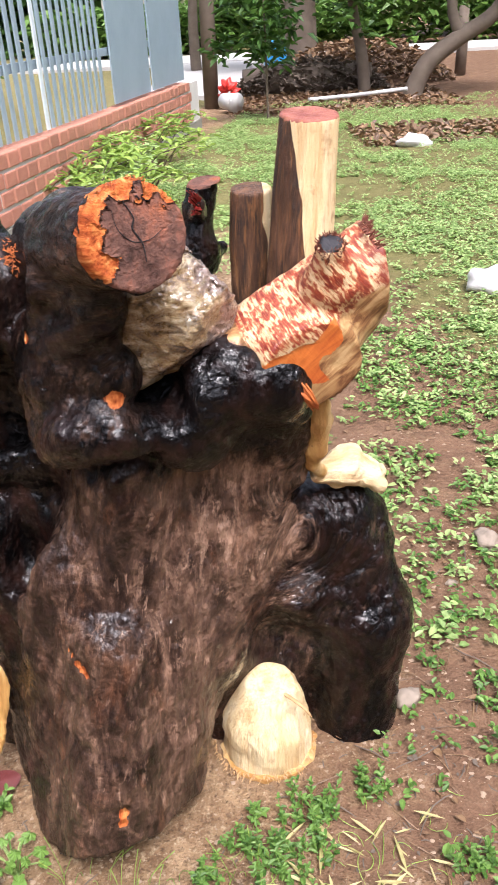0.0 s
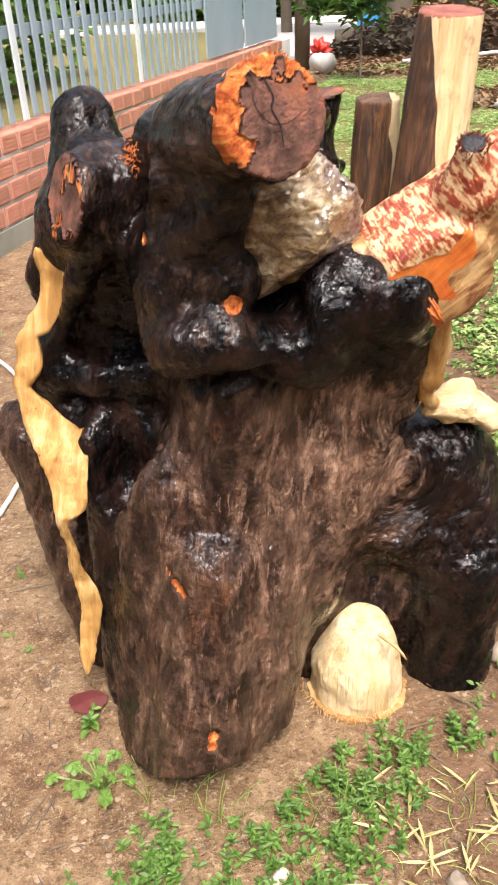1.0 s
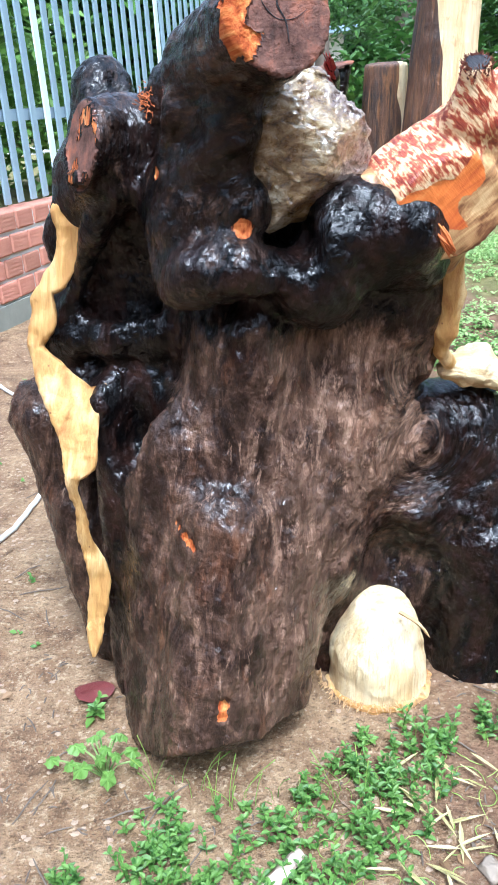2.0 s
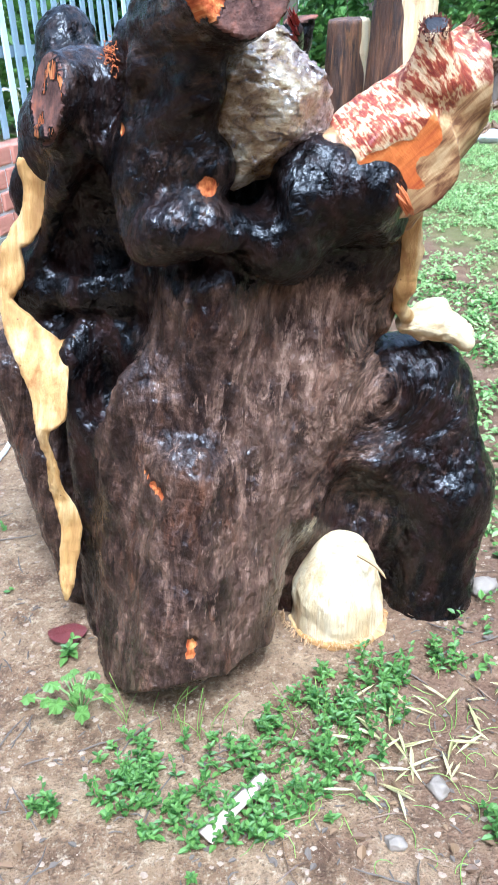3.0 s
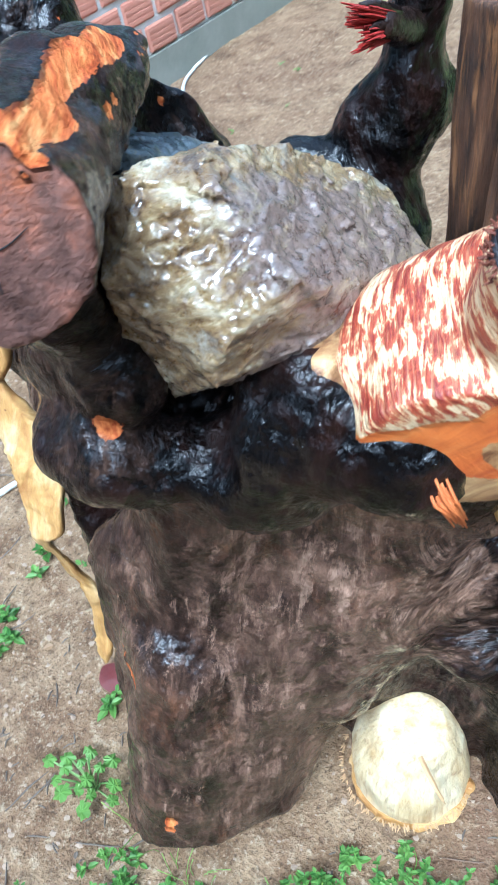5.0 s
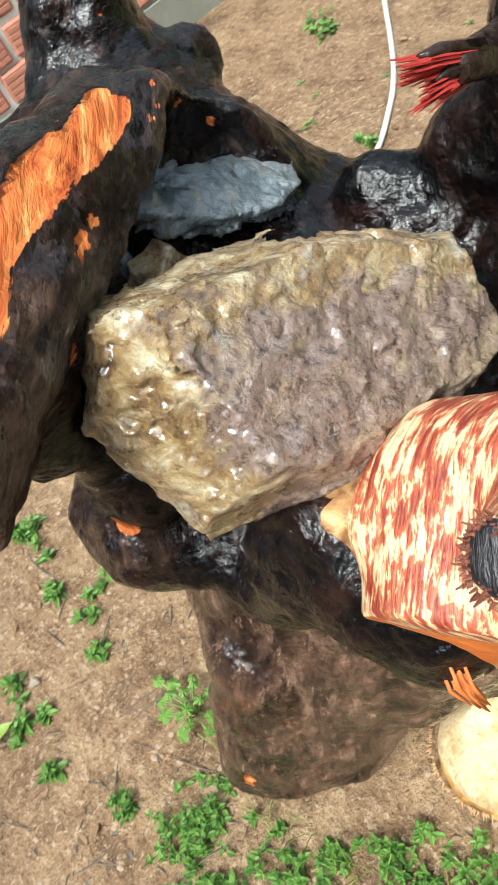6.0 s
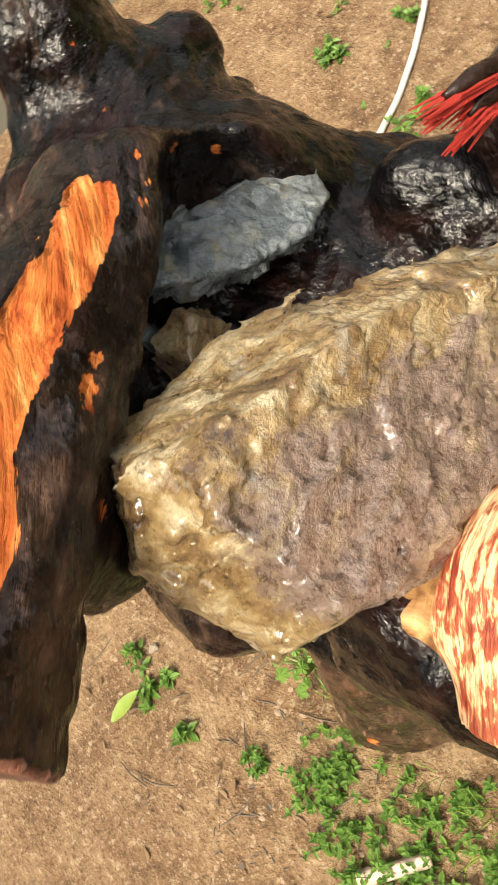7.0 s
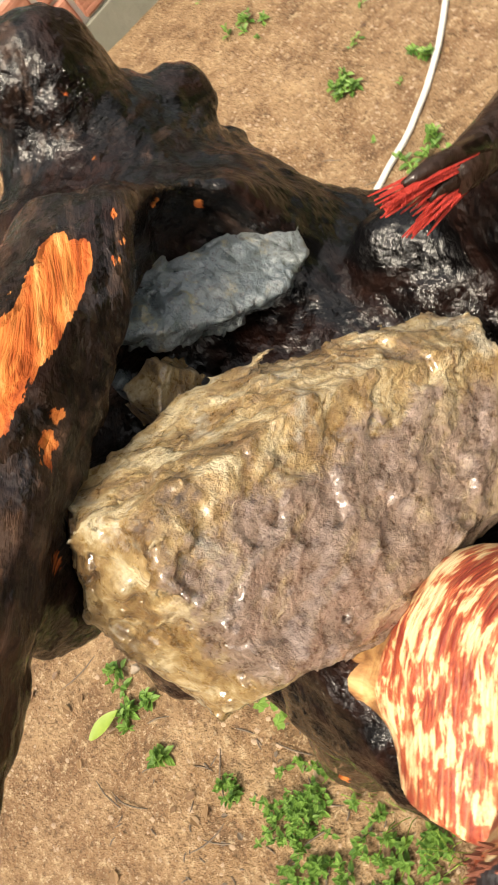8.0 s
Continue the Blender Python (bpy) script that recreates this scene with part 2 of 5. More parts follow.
def boulder_rock():
    """Wet ochre rock: gold and cream broken faces, a purple brown weathered side, rusty seams, fine grit."""
    k = Mat("wet ochre rock")
    layer = k.noise(1.0, 7, 0.68, k.scale(k.co, (55, 30, 95)), 0.5)
    mid, fine, grit = k.noise(42, 7, 0.7, distort=0.3), k.noise(170, 6, 0.75), k.noise(620, 3, 0.7)
    gold = k.ramp(layer, (0.33, (0.075, 0.038, 0.016)), (0.43, (0.27, 0.155, 0.055)), (0.52, (0.46, 0.31, 0.135)), (0.62, (0.72, 0.60, 0.38)))
    gold = k.mix(k.ramp(mid, (0.56, 0.0), (0.66, 0.75)), gold, k.mix(fine, (0.36, 0.33, 0.28), (0.72, 0.66, 0.52)))
    gold = k.mix(k.ramp(mid, (0.33, 0.75), (0.43, 0.0)), gold, (0.17, 0.075, 0.025))
    purple = k.mix(k.ramp(fine, (0.38, 0.0), (0.64, 1.0)), (0.13, 0.076, 0.055), (0.42, 0.300, 0.245))
    purple = k.mix(k.ramp(layer, (0.54, 0.0), (0.64, 0.7)), purple, (0.44, 0.32, 0.17))
    side = k.math("MINIMUM", k.math("SUBTRACT", k.axis(0), 0.012), k.math("MINIMUM", k.math("SUBTRACT", k.axis(0), k.math("MULTIPLY", k.axis(1), 0.46)), k.math("ADD", k.axis(1), 0.062)))
    side = k.math("ADD", k.math("MULTIPLY", side, 22.0), k.math("MULTIPLY", k.math("SUBTRACT", k.noise(20, 7, 0.7), 0.5), 2.4))
    col = k.mix(k.ramp(side, (0.02, 0.0), (0.22, 0.92)), gold, purple)
    col = k.mix(k.ramp(fine, (0.30, 0.8), (0.41, 0.0)), col, (0.055, 0.032, 0.018))
    col = k.mix(k.ramp(grit, (0.60, 0.0), (0.72, 0.5)), col, (0.62, 0.54, 0.40))
    chip = k.facets(210, k.warp(k.co, 0.003, 12))
    k.bump(k.math("ADD", k.math("ADD", k.math("MULTIPLY", fine, 1.3), k.math("MULTIPLY", grit, 0.45)), k.math("ADD", k.math("MULTIPLY", layer, 1.2), k.math("MULTIPLY", chip, 0.5))), 0.95, 0.0042)
    k.b.inputs["Coat IOR"].default_value = 1.65
    return k.done(col, k.ramp(fine, (0.35, 0.20), (0.62, 0.42)), spec=0.7, coat=0.95)


def dirt():
    k = Mat("sandy soil")
    a, b, c = k.noise(1.6, 6, 0.6), k.noise(14, 6, 0.65), k.noise(160, 4, 0.7)
    col = k.ramp(b, (0.3, (0.11, 0.062, 0.034)), (0.46, (0.25, 0.155, 0.09)), (0.7, (0.42, 0.29, 0.18)))
    col = k.mix(k.ramp(a, (0.45, 0.0), (0.65, 0.45)), col, (0.19, 0.11, 0.07))
    col = k.mix(k.ramp(c, (0.58, 0.0), (0.68, 0.8)), col, (0.5, 0.4, 0.3))
    col = k.mix(k.ramp(c, (0.3, 0.85), (0.44, 0.0)), col, (0.06, 0.038, 0.026))
    pebbly = k.voronoi(230, out="Color")
    col = k.mix(k.ramp(k.voronoi(230), (0.18, 0.6), (0.42, 0.0)), col, k.mix(pebbly, (0.46, 0.34, 0.23), (0.18, 0.11, 0.07)))
    clod = k.noise(75, 4, 0.7)
    col = k.mix(k.ramp(clod, (0.32, 0.65), (0.46, 0.0)), col, (0.10, 0.06, 0.038))
    col = k.mix(k.ramp(clod, (0.56, 0.0), (0.68, 0.7)), col, (0.52, 0.40, 0.28))
    damp = k.math("ADD", k.attr("damp"), k.math("MULTIPLY", k.math("SUBTRACT", k.noise(9, 5, 0.65), 0.5), 1.4))
    col = k.mix(k.ramp(damp, (0.4, 0.0), (0.7, 0.8)), col, k.mix(b, (0.085, 0.042, 0.028), (0.27, 0.155, 0.10)))
    green = k.math("ADD", k.attr("green"), k.math("MULTIPLY", k.math("SUBTRACT", k.noise(5, 6, 0.65), 0.5), 1.2))
    col = k.mix(k.ramp(green, (0.55, 0.0), (0.85, 0.55)), col, k.mix(b, (0.10, 0.13, 0.03), (0.20, 0.25, 0.07)))
    col = k.mix(1.0, col, (0.97, 0.95, 0.86), "MULTIPLY")
    k.bump(k.math("ADD", k.math("ADD", k.math("MULTIPLY", c, 0.6), b), k.math("MULTIPLY", clod, 0.8)), 1.0, 0.012)
    return k.done(col, 0.85, spec=0.25)


def leaf(name, dark, light, through=0.35, rough=0.45):
    k = Mat(name)
    col = k.mix(k.island(), dark, light)
    col = k.mix(k.ramp(k.noise(90, 3), (0.4, 0.0), (0.7, 0.5)), col, light)
    return k.done(col, rough, spec=0.4, through=through)


def plain(name, a, b, rough=0.6, scale=12.0, metal=0.0, vary=0.0):
    k = Mat(name)
    n, g = k.noise(scale, 6, 0.6), k.noise(scale * 9, 4, 0.6)
    col = k.mix(n, a, b)
    if vary:
        col = k.mix(k.math("MULTIPLY", k.rnd(), vary), col, k.mix(g, (0.16, 0.05, 0.03), (0.5, 0.26, 0.17)))
    k.bump(k.math("ADD", n, g), 0.35, 0.004)
    return k.done(col, rough, metal)


WOOD = wet_wood()
PALE = pale_wood("fresh pale sapwood", (0.34, 0.145, 0.030), (0.58, 0.33, 0.100), (0.80, 0.58, 0.28))
CREAM = pale_wood("cream hewn wood", (0.62, 0.40, 0.17), (0.80, 0.62, 0.34), (0.84, 0.70, 0.45))
PEELED = peeled_wood()
ROCK = boulder_rock()
SLATE = stone("slate blue grey", ((0.3, (0.045, 0.06, 0.07)), (0.5, (0.12, 0.145, 0.155)), (0.62, (0.22, 0.24, 0.23)), (0.75, (0.36, 0.38, 0.38))), ((0.07, 0.085, 0.095), (0.20, 0.22, 0.225)), (0.27, 0.22, 0.11))
SOIL = dirt()
WEED = leaf("weed leaf", (0.045, 0.125, 0.02), (0.20, 0.35, 0.075))
LAWN = leaf("lawn leaf", (0.14, 0.26, 0.06), (0.45, 0.58, 0.22))
CROWN = leaf("tree leaf", (0.02, 0.06, 0.012), (0.09, 0.19, 0.035))
CROWN_LIGHT = leaf("hedge leaf", (0.05, 0.13, 0.02), (0.19, 0.32, 0.07))
FERN = leaf("yellow green frond", (0.18, 0.30, 0.05), (0.36, 0.48, 0.10))
DRY = leaf("dry leaf", (0.085, 0.045, 0.026), (0.28, 0.17, 0.085), 0.15)
STRAW = leaf("dry straw", (0.30, 0.27, 0.09), (0.62, 0.54, 0.27), 0.2)
BARK = plain("grey brown bark", (0.07, 0.05, 0.035), (0.20, 0.155, 0.115), 0.85, 9)
BRICK = plain("red clay brick", (0.38, 0.135, 0.085), (0.60, 0.29, 0.20), 0.85, 22, vary=0.65)
MOSSY = plain("mossy rough plaster", (0.13, 0.135, 0.10), (0.32, 0.31, 0.26), 0.95, 8)
MORTAR = plain("grey mortar", (0.46, 0.45, 0.42), (0.66, 0.64, 0.60), 0.9, 10)
STEEL = plain("blue grey painted steel", (0.20, 0.27, 0.32), (0.33, 0.41, 0.46), 0.38, 5)
STEEL_LIGHT = plain("pale painted steel", (0.55, 0.62, 0.66), (0.68, 0.74, 0.77), 0.4, 5)
CONCRETE = plain("pale concrete", (0.42, 0.40, 0.37), (0.56, 0.54, 0.50), 0.85, 2)
RUBBER = plain("white hose plastic", (0.55, 0.54, 0.50), (0.68, 0.67, 0.63), 0.4, 60)
BLUE = plain("blue plastic", (0.02, 0.26, 0.55), (0.05, 0.36, 0.66), 0.4, 12)
WHITE = plain("dirty white plastic", (0.45, 0.44, 0.42), (0.66, 0.65, 0.62), 0.5, 14)
RED = plain("red plastic", (0.60, 0.02, 0.015), (0.75, 0.05, 0.03), 0.4, 14)
# for the added wall behind the camera: dark, to deepen reflections
SHADE = plain("dark light-blocking wall", (0.05, 0.035, 0.025), (0.11, 0.08, 0.055), 0.9, 3)
PLASTER = plain("worn house plaster", (0.50, 0.42, 0.33), (0.62, 0.55, 0.46), 0.8, 3)
DARK = plain("dark glass", (0.03, 0.035, 0.04), (0.05, 0.06, 0.06), 0.2, 4)
GRIT = plain("sandy grit", (0.22, 0.14, 0.085), (0.48, 0.36, 0.25), 0.8, 130)
GRITSTONE = plain("tan stone", (0.19, 0.15, 0.11), (0.36, 0.29, 0.22), 0.7, 60)
CHIP = plain("pinkish fresh wood chip", (0.62, 0.42, 0.32), (0.80, 0.68, 0.56), 0.6, 120)
REDLEAF = plain("dark red leaf", (0.08, 0.014, 0.014), (0.17, 0.035, 0.03), 0.45, 90)
FRAY = plain("frayed pale fibres", (0.42, 0.22, 0.09), (0.66, 0.45, 0.22), 0.6, 90)
PEELED_RAW = plain("torn orange wood", (0.44, 0.085, 0.018), (0.66, 0.22, 0.05), 0.55, 140)
SOOT = plain("black charred wood", (0.008, 0.006, 0.006), (0.02, 0.014, 0.012), 0.6, 60)
SPLINTER_DARK = plain("frayed dark bark", (0.10, 0.025, 0.015), (0.26, 0.09, 0.05), 0.6, 70)
SPLINTER = plain("raw red splintered wood", (0.28, 0.012, 0.010), (0.48, 0.05, 0.035), 0.4, 70)

# ---- mesh helpers ----
TABLE = np.random.RandomState(5).rand(32, 32, 32).astype(np.float32)


def vnoise(p):
    """Smooth value noise in 0..1 at points p (n x 3)."""
    i = np.floor(p).astype(np.int64)
    f = (p - i).astype(np.float32)
    f = f * f * (3 - 2 * f)
    out = 0
    for dx in (0, 1):
        for dy in (0, 1):
            for dz in (0, 1):
                w = (f[:, 0] if dx else 1 - f[:, 0]) * (f[:, 1] if dy else 1 - f[:, 1]) * (f[:, 2] if dz else 1 - f[:, 2])
                out = out + w * TABLE[(i[:, 0] + dx) % 32, (i[:, 1] + dy) % 32, (i[:, 2] + dz) % 32]
    return out


def fbm(p, octaves=3):
    out, amp = 0, 1.0
    for o in range(octaves):
        out = out + amp * (vnoise(p * 2 ** o + 7.3 * o) - 0.5)
        amp *= 0.5
    return out


def cone_distance(p, a, ra, b, rb):
    a, b = np.array(a, np.float32), np.array(b, np.float32)
    ab = b - a
    t = np.clip(((p - a) @ ab) / (ab @ ab), 0, 1)
    q = p - a - t[:, None] * ab
    return np.sqrt((q * q).sum(1)) - (ra + (rb - ra) * t)


def soft_min(a, b, k):
    h = np.clip(0.5 + 0.5 * (b - a) / k, 0, 1)
    return b + (a - b) * h - k * h * (1 - h)


class Form:
    """A solid made of tapered limbs that run into one another, with hollows and sawn planes."""

    def __init__(self, blend=0.03):
        self.limbs, self.hollows, self.cuts, self.blend, self.axis, self.clear = [], [], [], blend, None, None

    def limb(self, a, ra, b, rb, char=0.0, cut=None, own=False):
        """cut: (point, normal): this limb alone ends at that plane. own: its grain follows its own axis."""
        self.limbs.append((a, ra, b, rb, char, cut, own))
        return self

    def hollow(self, a, ra, b, rb):
        self.hollows.append((a, ra, b, rb))
        return self

    def plane(self, point, normal):
        self.cuts.append((np.array(point, np.float32), np.array(normal, np.float32) / np.linalg.norm(normal)))
        return self

    def distance(self, p):
        d = np.full(len(p), 9.0, np.float32)
        for a, ra, b, rb, char, cut, own in self.limbs:
            e = cone_distance(p, a, ra, b, rb)
            if cut:
                n = np.array(cut[1], np.float32) / np.linalg.norm(cut[1])
                e = np.maximum(e, (p - np.array(cut[0], np.float32)) @ n)
            d = soft_min(d, e, self.blend)
        for h in self.hollows:
            d = -soft_min(-d, cone_distance(p, *h), 0.02)
        for c, n in self.cuts:
            d = np.maximum(d, (p - c) @ n)
        if self.clear:
            d = np.maximum(d, 0.002 - self.clear(p))
        return d

    def flow(self, p):
        """Grain coordinates (along, across, across) and char, blended over the limbs near p."""
        total, co, char = 0, 0, 0
        pivot = np.mean([l[i] for l in ([l for l in self.limbs if l[6]] or self.limbs) for i in (0, 2)], axis=0)
        for a, ra, b, rb, ch, cut, own in self.limbs:
            w = np.exp(-np.maximum(cone_distance(p, a, ra, b, rb), 0) / 0.022)[:, None]
            x = np.array(b, float) - np.array(a, float) if own or self.axis is None else np.array(self.axis, float)
            x /= np.linalg.norm(x)
            y = np.cross(x, (0.3, 1.0, 0.2))
            y /= np.linalg.norm(y)
            m = np.stack((x, y, np.cross(x, y)), 1)
            total, co, char = total + w, co + w * ((p - pivot) @ m), char + w[:, 0] * ch
        total = total + 1e-9
        return co / total, char / total[:, 0]

    def sawn(self, p, eps=0.0025):
        """1 where p lies on a sawn plane."""
        out = np.zeros(len(p))
        planes = [(l[5], l) for l in self.limbs if l[5] and len(l[5]) == 2]
        for (c, n), l in planes:
            n = np.array(n, float) / np.linalg.norm(n)
            near = cone_distance(p, l[0], l[1] + 0.006, l[2], l[3] + 0.006) < 0
            out[(np.abs((p - np.array(c)) @ n) < eps) & near] = 1
        return out


def surface(distance, lo, hi, step):
    """Vertices and quads of distance == 0 on a grid (surface nets)."""
    lo = np.array(lo, np.float32)
    n = np.ceil((np.array(hi) - lo) / step).astype(int) + 1
    ax = [lo[i] + step * np.arange(n[i], dtype=np.float32) for i in range(3)]
    grid = np.empty(tuple(n), np.float32)
    yz = np.stack(np.meshgrid(ax[1], ax[2], indexing="ij"), -1).reshape(-1, 2)
    for s in range(0, n[0], 12):
        xs = ax[0][s:s + 12]
        p = np.concatenate([np.column_stack((np.full(len(yz), x, np.float32), yz)) for x in xs])
        grid[s:s + 12] = distance(p).reshape(len(xs), n[1], n[2])
    inside = grid < 0
    cells = np.zeros(tuple(n - 1), np.int16)
    total = np.zeros((*(n - 1), 3), np.float32)
    count = np.zeros(tuple(n - 1), np.float32)
    corner = [(i, j, k) for i in (0, 1) for j in (0, 1) for k in (0, 1)]

    def at(arr, c):
        return arr[c[0]:arr.shape[0] - 1 + c[0], c[1]:arr.shape[1] - 1 + c[1], c[2]:arr.shape[2] - 1 + c[2]]
    for a in corner:
        for axis in range(3):
            if a[axis] == 0:
                b = tuple(1 if i == axis else a[i] for i in range(3))
                va, vb = at(grid, a), at(grid, b)
                hit = (va < 0) != (vb < 0)
                t = np.where(hit, va / np.where(hit, va - vb, 1), 0)
                for i in range(3):
                    total[..., i] += np.where(hit, a[i] + (t if i == axis else 0), 0)
                count += hit
    live = count > 0
    index = np.full(live.shape, -1, np.int64)
    where = np.argwhere(live)
    index[live] = np.arange(len(where))
    verts = lo + step * (where + total[live] / count[live][:, None])
    quads = []
    for axis in range(3):
        u, v = (axis + 1) % 3, (axis + 2) % 3
        sl = [slice(1, -1)] * 3
        sl[axis] = slice(0, -1)
        sh = list(sl)
        sh[axis] = slice(1, None)
        a, b = inside[tuple(sl)], inside[tuple(sh)]
        e = np.argwhere(a != b)
        flip = a[a != b]
        base = e.copy()
        for i in range(3):
            if i != axis:
                base[:, i] += 1
        q = []
        for du, dv in ((-1, -1), (0, -1), (0, 0), (-1, 0)):
            c = base.copy()
            c[:, u] += du
            c[:, v] += dv
            q.append(index[c[:, 0], c[:, 1], c[:, 2]])
        q = np.stack(q, 1)
        q[~flip] = q[~flip][:, ::-1]
        quads.append(q)
    return verts, np.concatenate(quads)


def gradient(distance, p, e=0.001):
    g = np.stack([distance(p + np.eye(3, dtype=np.float32)[i] * e) - distance(p - np.eye(3, dtype=np.float32)[i] * e) for i in range(3)], 1)
    return g / (np.linalg.norm(g, axis=1)[:, None] + 1e-9)


def raw_mesh(name, verts, faces, material, smooth=True, attrs=()):
    """A mesh from arrays: verts n x 3, faces m x k."""
    me = bpy.data.meshes.new(name)
    verts, faces = np.asarray(verts, np.float32), np.asarray(faces, np.int32)
    k = faces.shape[1]
    me.vertices.add(len(verts))
    me.vertices.foreach_set("co", verts.ravel())
    me.loops.add(faces.size)
    me.loops.foreach_set("vertex_index", faces.ravel())
    me.polygons.add(len(faces))
    me.polygons.foreach_set("loop_start", np.arange(0, faces.size, k, dtype=np.int32))
    me.polygons.foreach_set("use_smooth", np.full(len(faces), smooth))
    for key, values in attrs:
        values = np.asarray(values, np.float32)
        at = me.attributes.new(key, "FLOAT_VECTOR" if values.ndim == 2 else "FLOAT", "POINT")
        at.data.foreach_set("vector" if values.ndim == 2 else "value", values.ravel())
    me.update(calc_edges=True)
    me.validate()
    me.materials.append(material)
    return me


def thing(name, label, category, at=(0, 0, 0), group="", kind=""):
    ob = new(name)
    ob.location = at
    return tagged(ob, label, category, group, kind)


def child(ob, parent):
    """Hangs ob under parent where it stands."""
    ob.parent = parent
    ob.matrix_parent_inverse = Matrix.Translation(-parent.location) if parent.parent is None else Matrix.Translation(-parent.location - parent.parent.location)
    return ob


def part(name, bm, material, parent=None, label="", smooth=False):
    """Links a bmesh as one mesh object under a thing or part (or as a thing of its own)."""
    me = bpy.data.meshes.new(name)
    if smooth:
        for f in bm.faces:
            f.smooth = True
    bm.to_mesh(me)
    bm.free()
    me.materials.append(material)
    ob = new(name, me)
    if parent:
        child(ob, parent)
    if label:
        ob["label"] = label
    return ob


def grown(name, form, lo, hi, step, material, parent=None, label="", relief=0.004, rings=(10, 50), cut=None, face=None, char=None, rough=0.0, dry=None):
    """Meshes a Form with wood relief along its grain and the masks its material reads."""
    v, q = surface(form.distance, lo, hi, step)
    v = v.astype(np.float32)
    g = gradient(form.distance, v)
    v = v - g * form.distance(v)[:, None]
    co, ch = form.flow(v)
    saw = form.sawn(v)
    d = fbm(co * np.array((rings[0], rings[1], rings[1])), 3) * relief * 1.0 + fbm(co * np.array((5, 20, 20)) + 11, 2) * relief * 1.8 + fbm(v * 16 + 3, 2) * relief * 0.9 + fbm(v * 150, 1) * relief * 0.25
    d = d + rough * (fbm(v * 38 + 5, 3) + 0.5 * fbm(v * 110, 2))
    v = v + g * (d * 0.8 * (1 - 0.85 * saw))[:, None]
    zero = np.zeros(len(v))
    cm = cut(v, g) if cut else zero
    fm = saw if face is None else face(v, g, saw)
    if char:
        ch = char(v, g, ch)
    ob = new(name, raw_mesh(name, v, q, material, True, (("flow", co), ("char", ch), ("cut", cm), ("face", fm), ("dry", dry(v) if dry else zero))))
    if parent:
        child(ob, parent)
    if label:
        ob["label"] = label
    return ob


def tube(bm, points, radii, sides=10, cap=True):
    """Sweeps a ring along points."""
    rings = []
    pts = [Vector(p) for p in points]
    up = Vector((0.13, 0.31, 0.94))
    for i, p in enumerate(pts):
        d = (pts[min(i + 1, len(pts) - 1)] - pts[max(i - 1, 0)]).normalized()
        s = d.cross(up if abs(d.dot(up)) < 0.95 else Vector((1, 0, 0))).normalized()
        t = s.cross(d)
        r = radii[i] if hasattr(radii, "__len__") else radii
        rings.append([bm.verts.new(p + r * (math.cos(6.2832 * k / sides) * s + math.sin(6.2832 * k / sides) * t)) for k in range(sides)])
    for a, b in zip(rings, rings[1:]):
        for k in range(sides):
            bm.faces.new((a[k], a[(k + 1) % sides], b[(k + 1) % sides], b[k]))
    if cap:
        bm.faces.new(rings[0][::-1])
        bm.faces.new(rings[-1])
    return bm


def curve_points(points, n=8):
    """A smooth line through points."""
    p = [Vector(points[0])] + [Vector(q) for q in points] + [Vector(points[-1])]
    out = []
    for i in range(1, len(p) - 2):
        for k in range(n):
            t = k / n
            out.append(0.5 * (2 * p[i] + (p[i + 1] - p[i - 1]) * t + (2 * p[i - 1] - 5 * p[i] + 4 * p[i + 1] - p[i + 2]) * t * t + (3 * p[i] - p[i - 1] - 3 * p[i + 1] + p[i + 2]) * t ** 3))
    return out + [p[-2]]


def box(bm, x0, y0, z0, x1, y1, z1, m=None, bevel=0.0):
    r = bmesh.ops.create_cube(bm, size=1.0, matrix=Matrix.Translation(((x0 + x1) / 2, (y0 + y1) / 2, (z0 + z1) / 2)) @ Matrix.Diagonal((x1 - x0, y1 - y0, z1 - z0, 1)))
    if bevel:
        bmesh.ops.bevel(bm, geom=list({e for v in r["verts"] for e in v.link_edges}), offset=bevel, segments=1, affect="EDGES")
    if m is not None:
        bmesh.ops.transform(bm, matrix=m, verts=bm.verts)
    return bm


def leaves(pos, size, rs, tilt=0.5, slim=0.45, droop=0.15):
    """Many kite-shaped leaves: 5 verts and 2 quads each, turned at random. tilt: how far they stand up."""
    n = len(pos)
    a = rs.rand(n) * 6.2832
    e = (rs.rand(n) - 0.3) * tilt * 2
    d = np.stack((np.cos(a) * np.cos(e), np.sin(a) * np.cos(e), np.sin(e)), 1)
    s = np.stack((-np.sin(a), np.cos(a), (rs.rand(n) - 0.5) * 0.8), 1)
    up = np.cross(d, s)
    L = (size * (0.6 + 0.8 * rs.rand(n)))[:, None]
    w = L * slim * 0.5
    base, tip = pos, pos + d * L - np.array((0, 0, 1)) * L * droop
    fold = up * w * 0.35
    lo, hi = pos + d * L * 0.30, pos + d * L * 0.68 - np.array((0, 0, 1)) * L * droop * 0.45
    v = np.stack((base, lo + s * w + fold, hi + s * w * 0.85 + fold, tip, hi - s * w * 0.85 + fold, lo - s * w + fold), 1).reshape(-1, 3)
    k = 6 * np.arange(n)[:, None]
    return v, np.concatenate((k + np.array((0, 1, 2, 3)), k + np.array((0, 3, 4, 5))))


# ---- ground ----
def ground_height(x, y):
    p = np.stack((x, y, np.zeros_like(x)), 1)
    near = np.clip(1.5 - np.hypot(x + 0.05, y - 0.8) * 0.2, 0.3, 1)
    return fbm(p * 1.1, 2) * 0.05 + fbm(p * 7, 3) * 0.012 + fbm(p * 40, 2) * 0.004 * near - 0.006


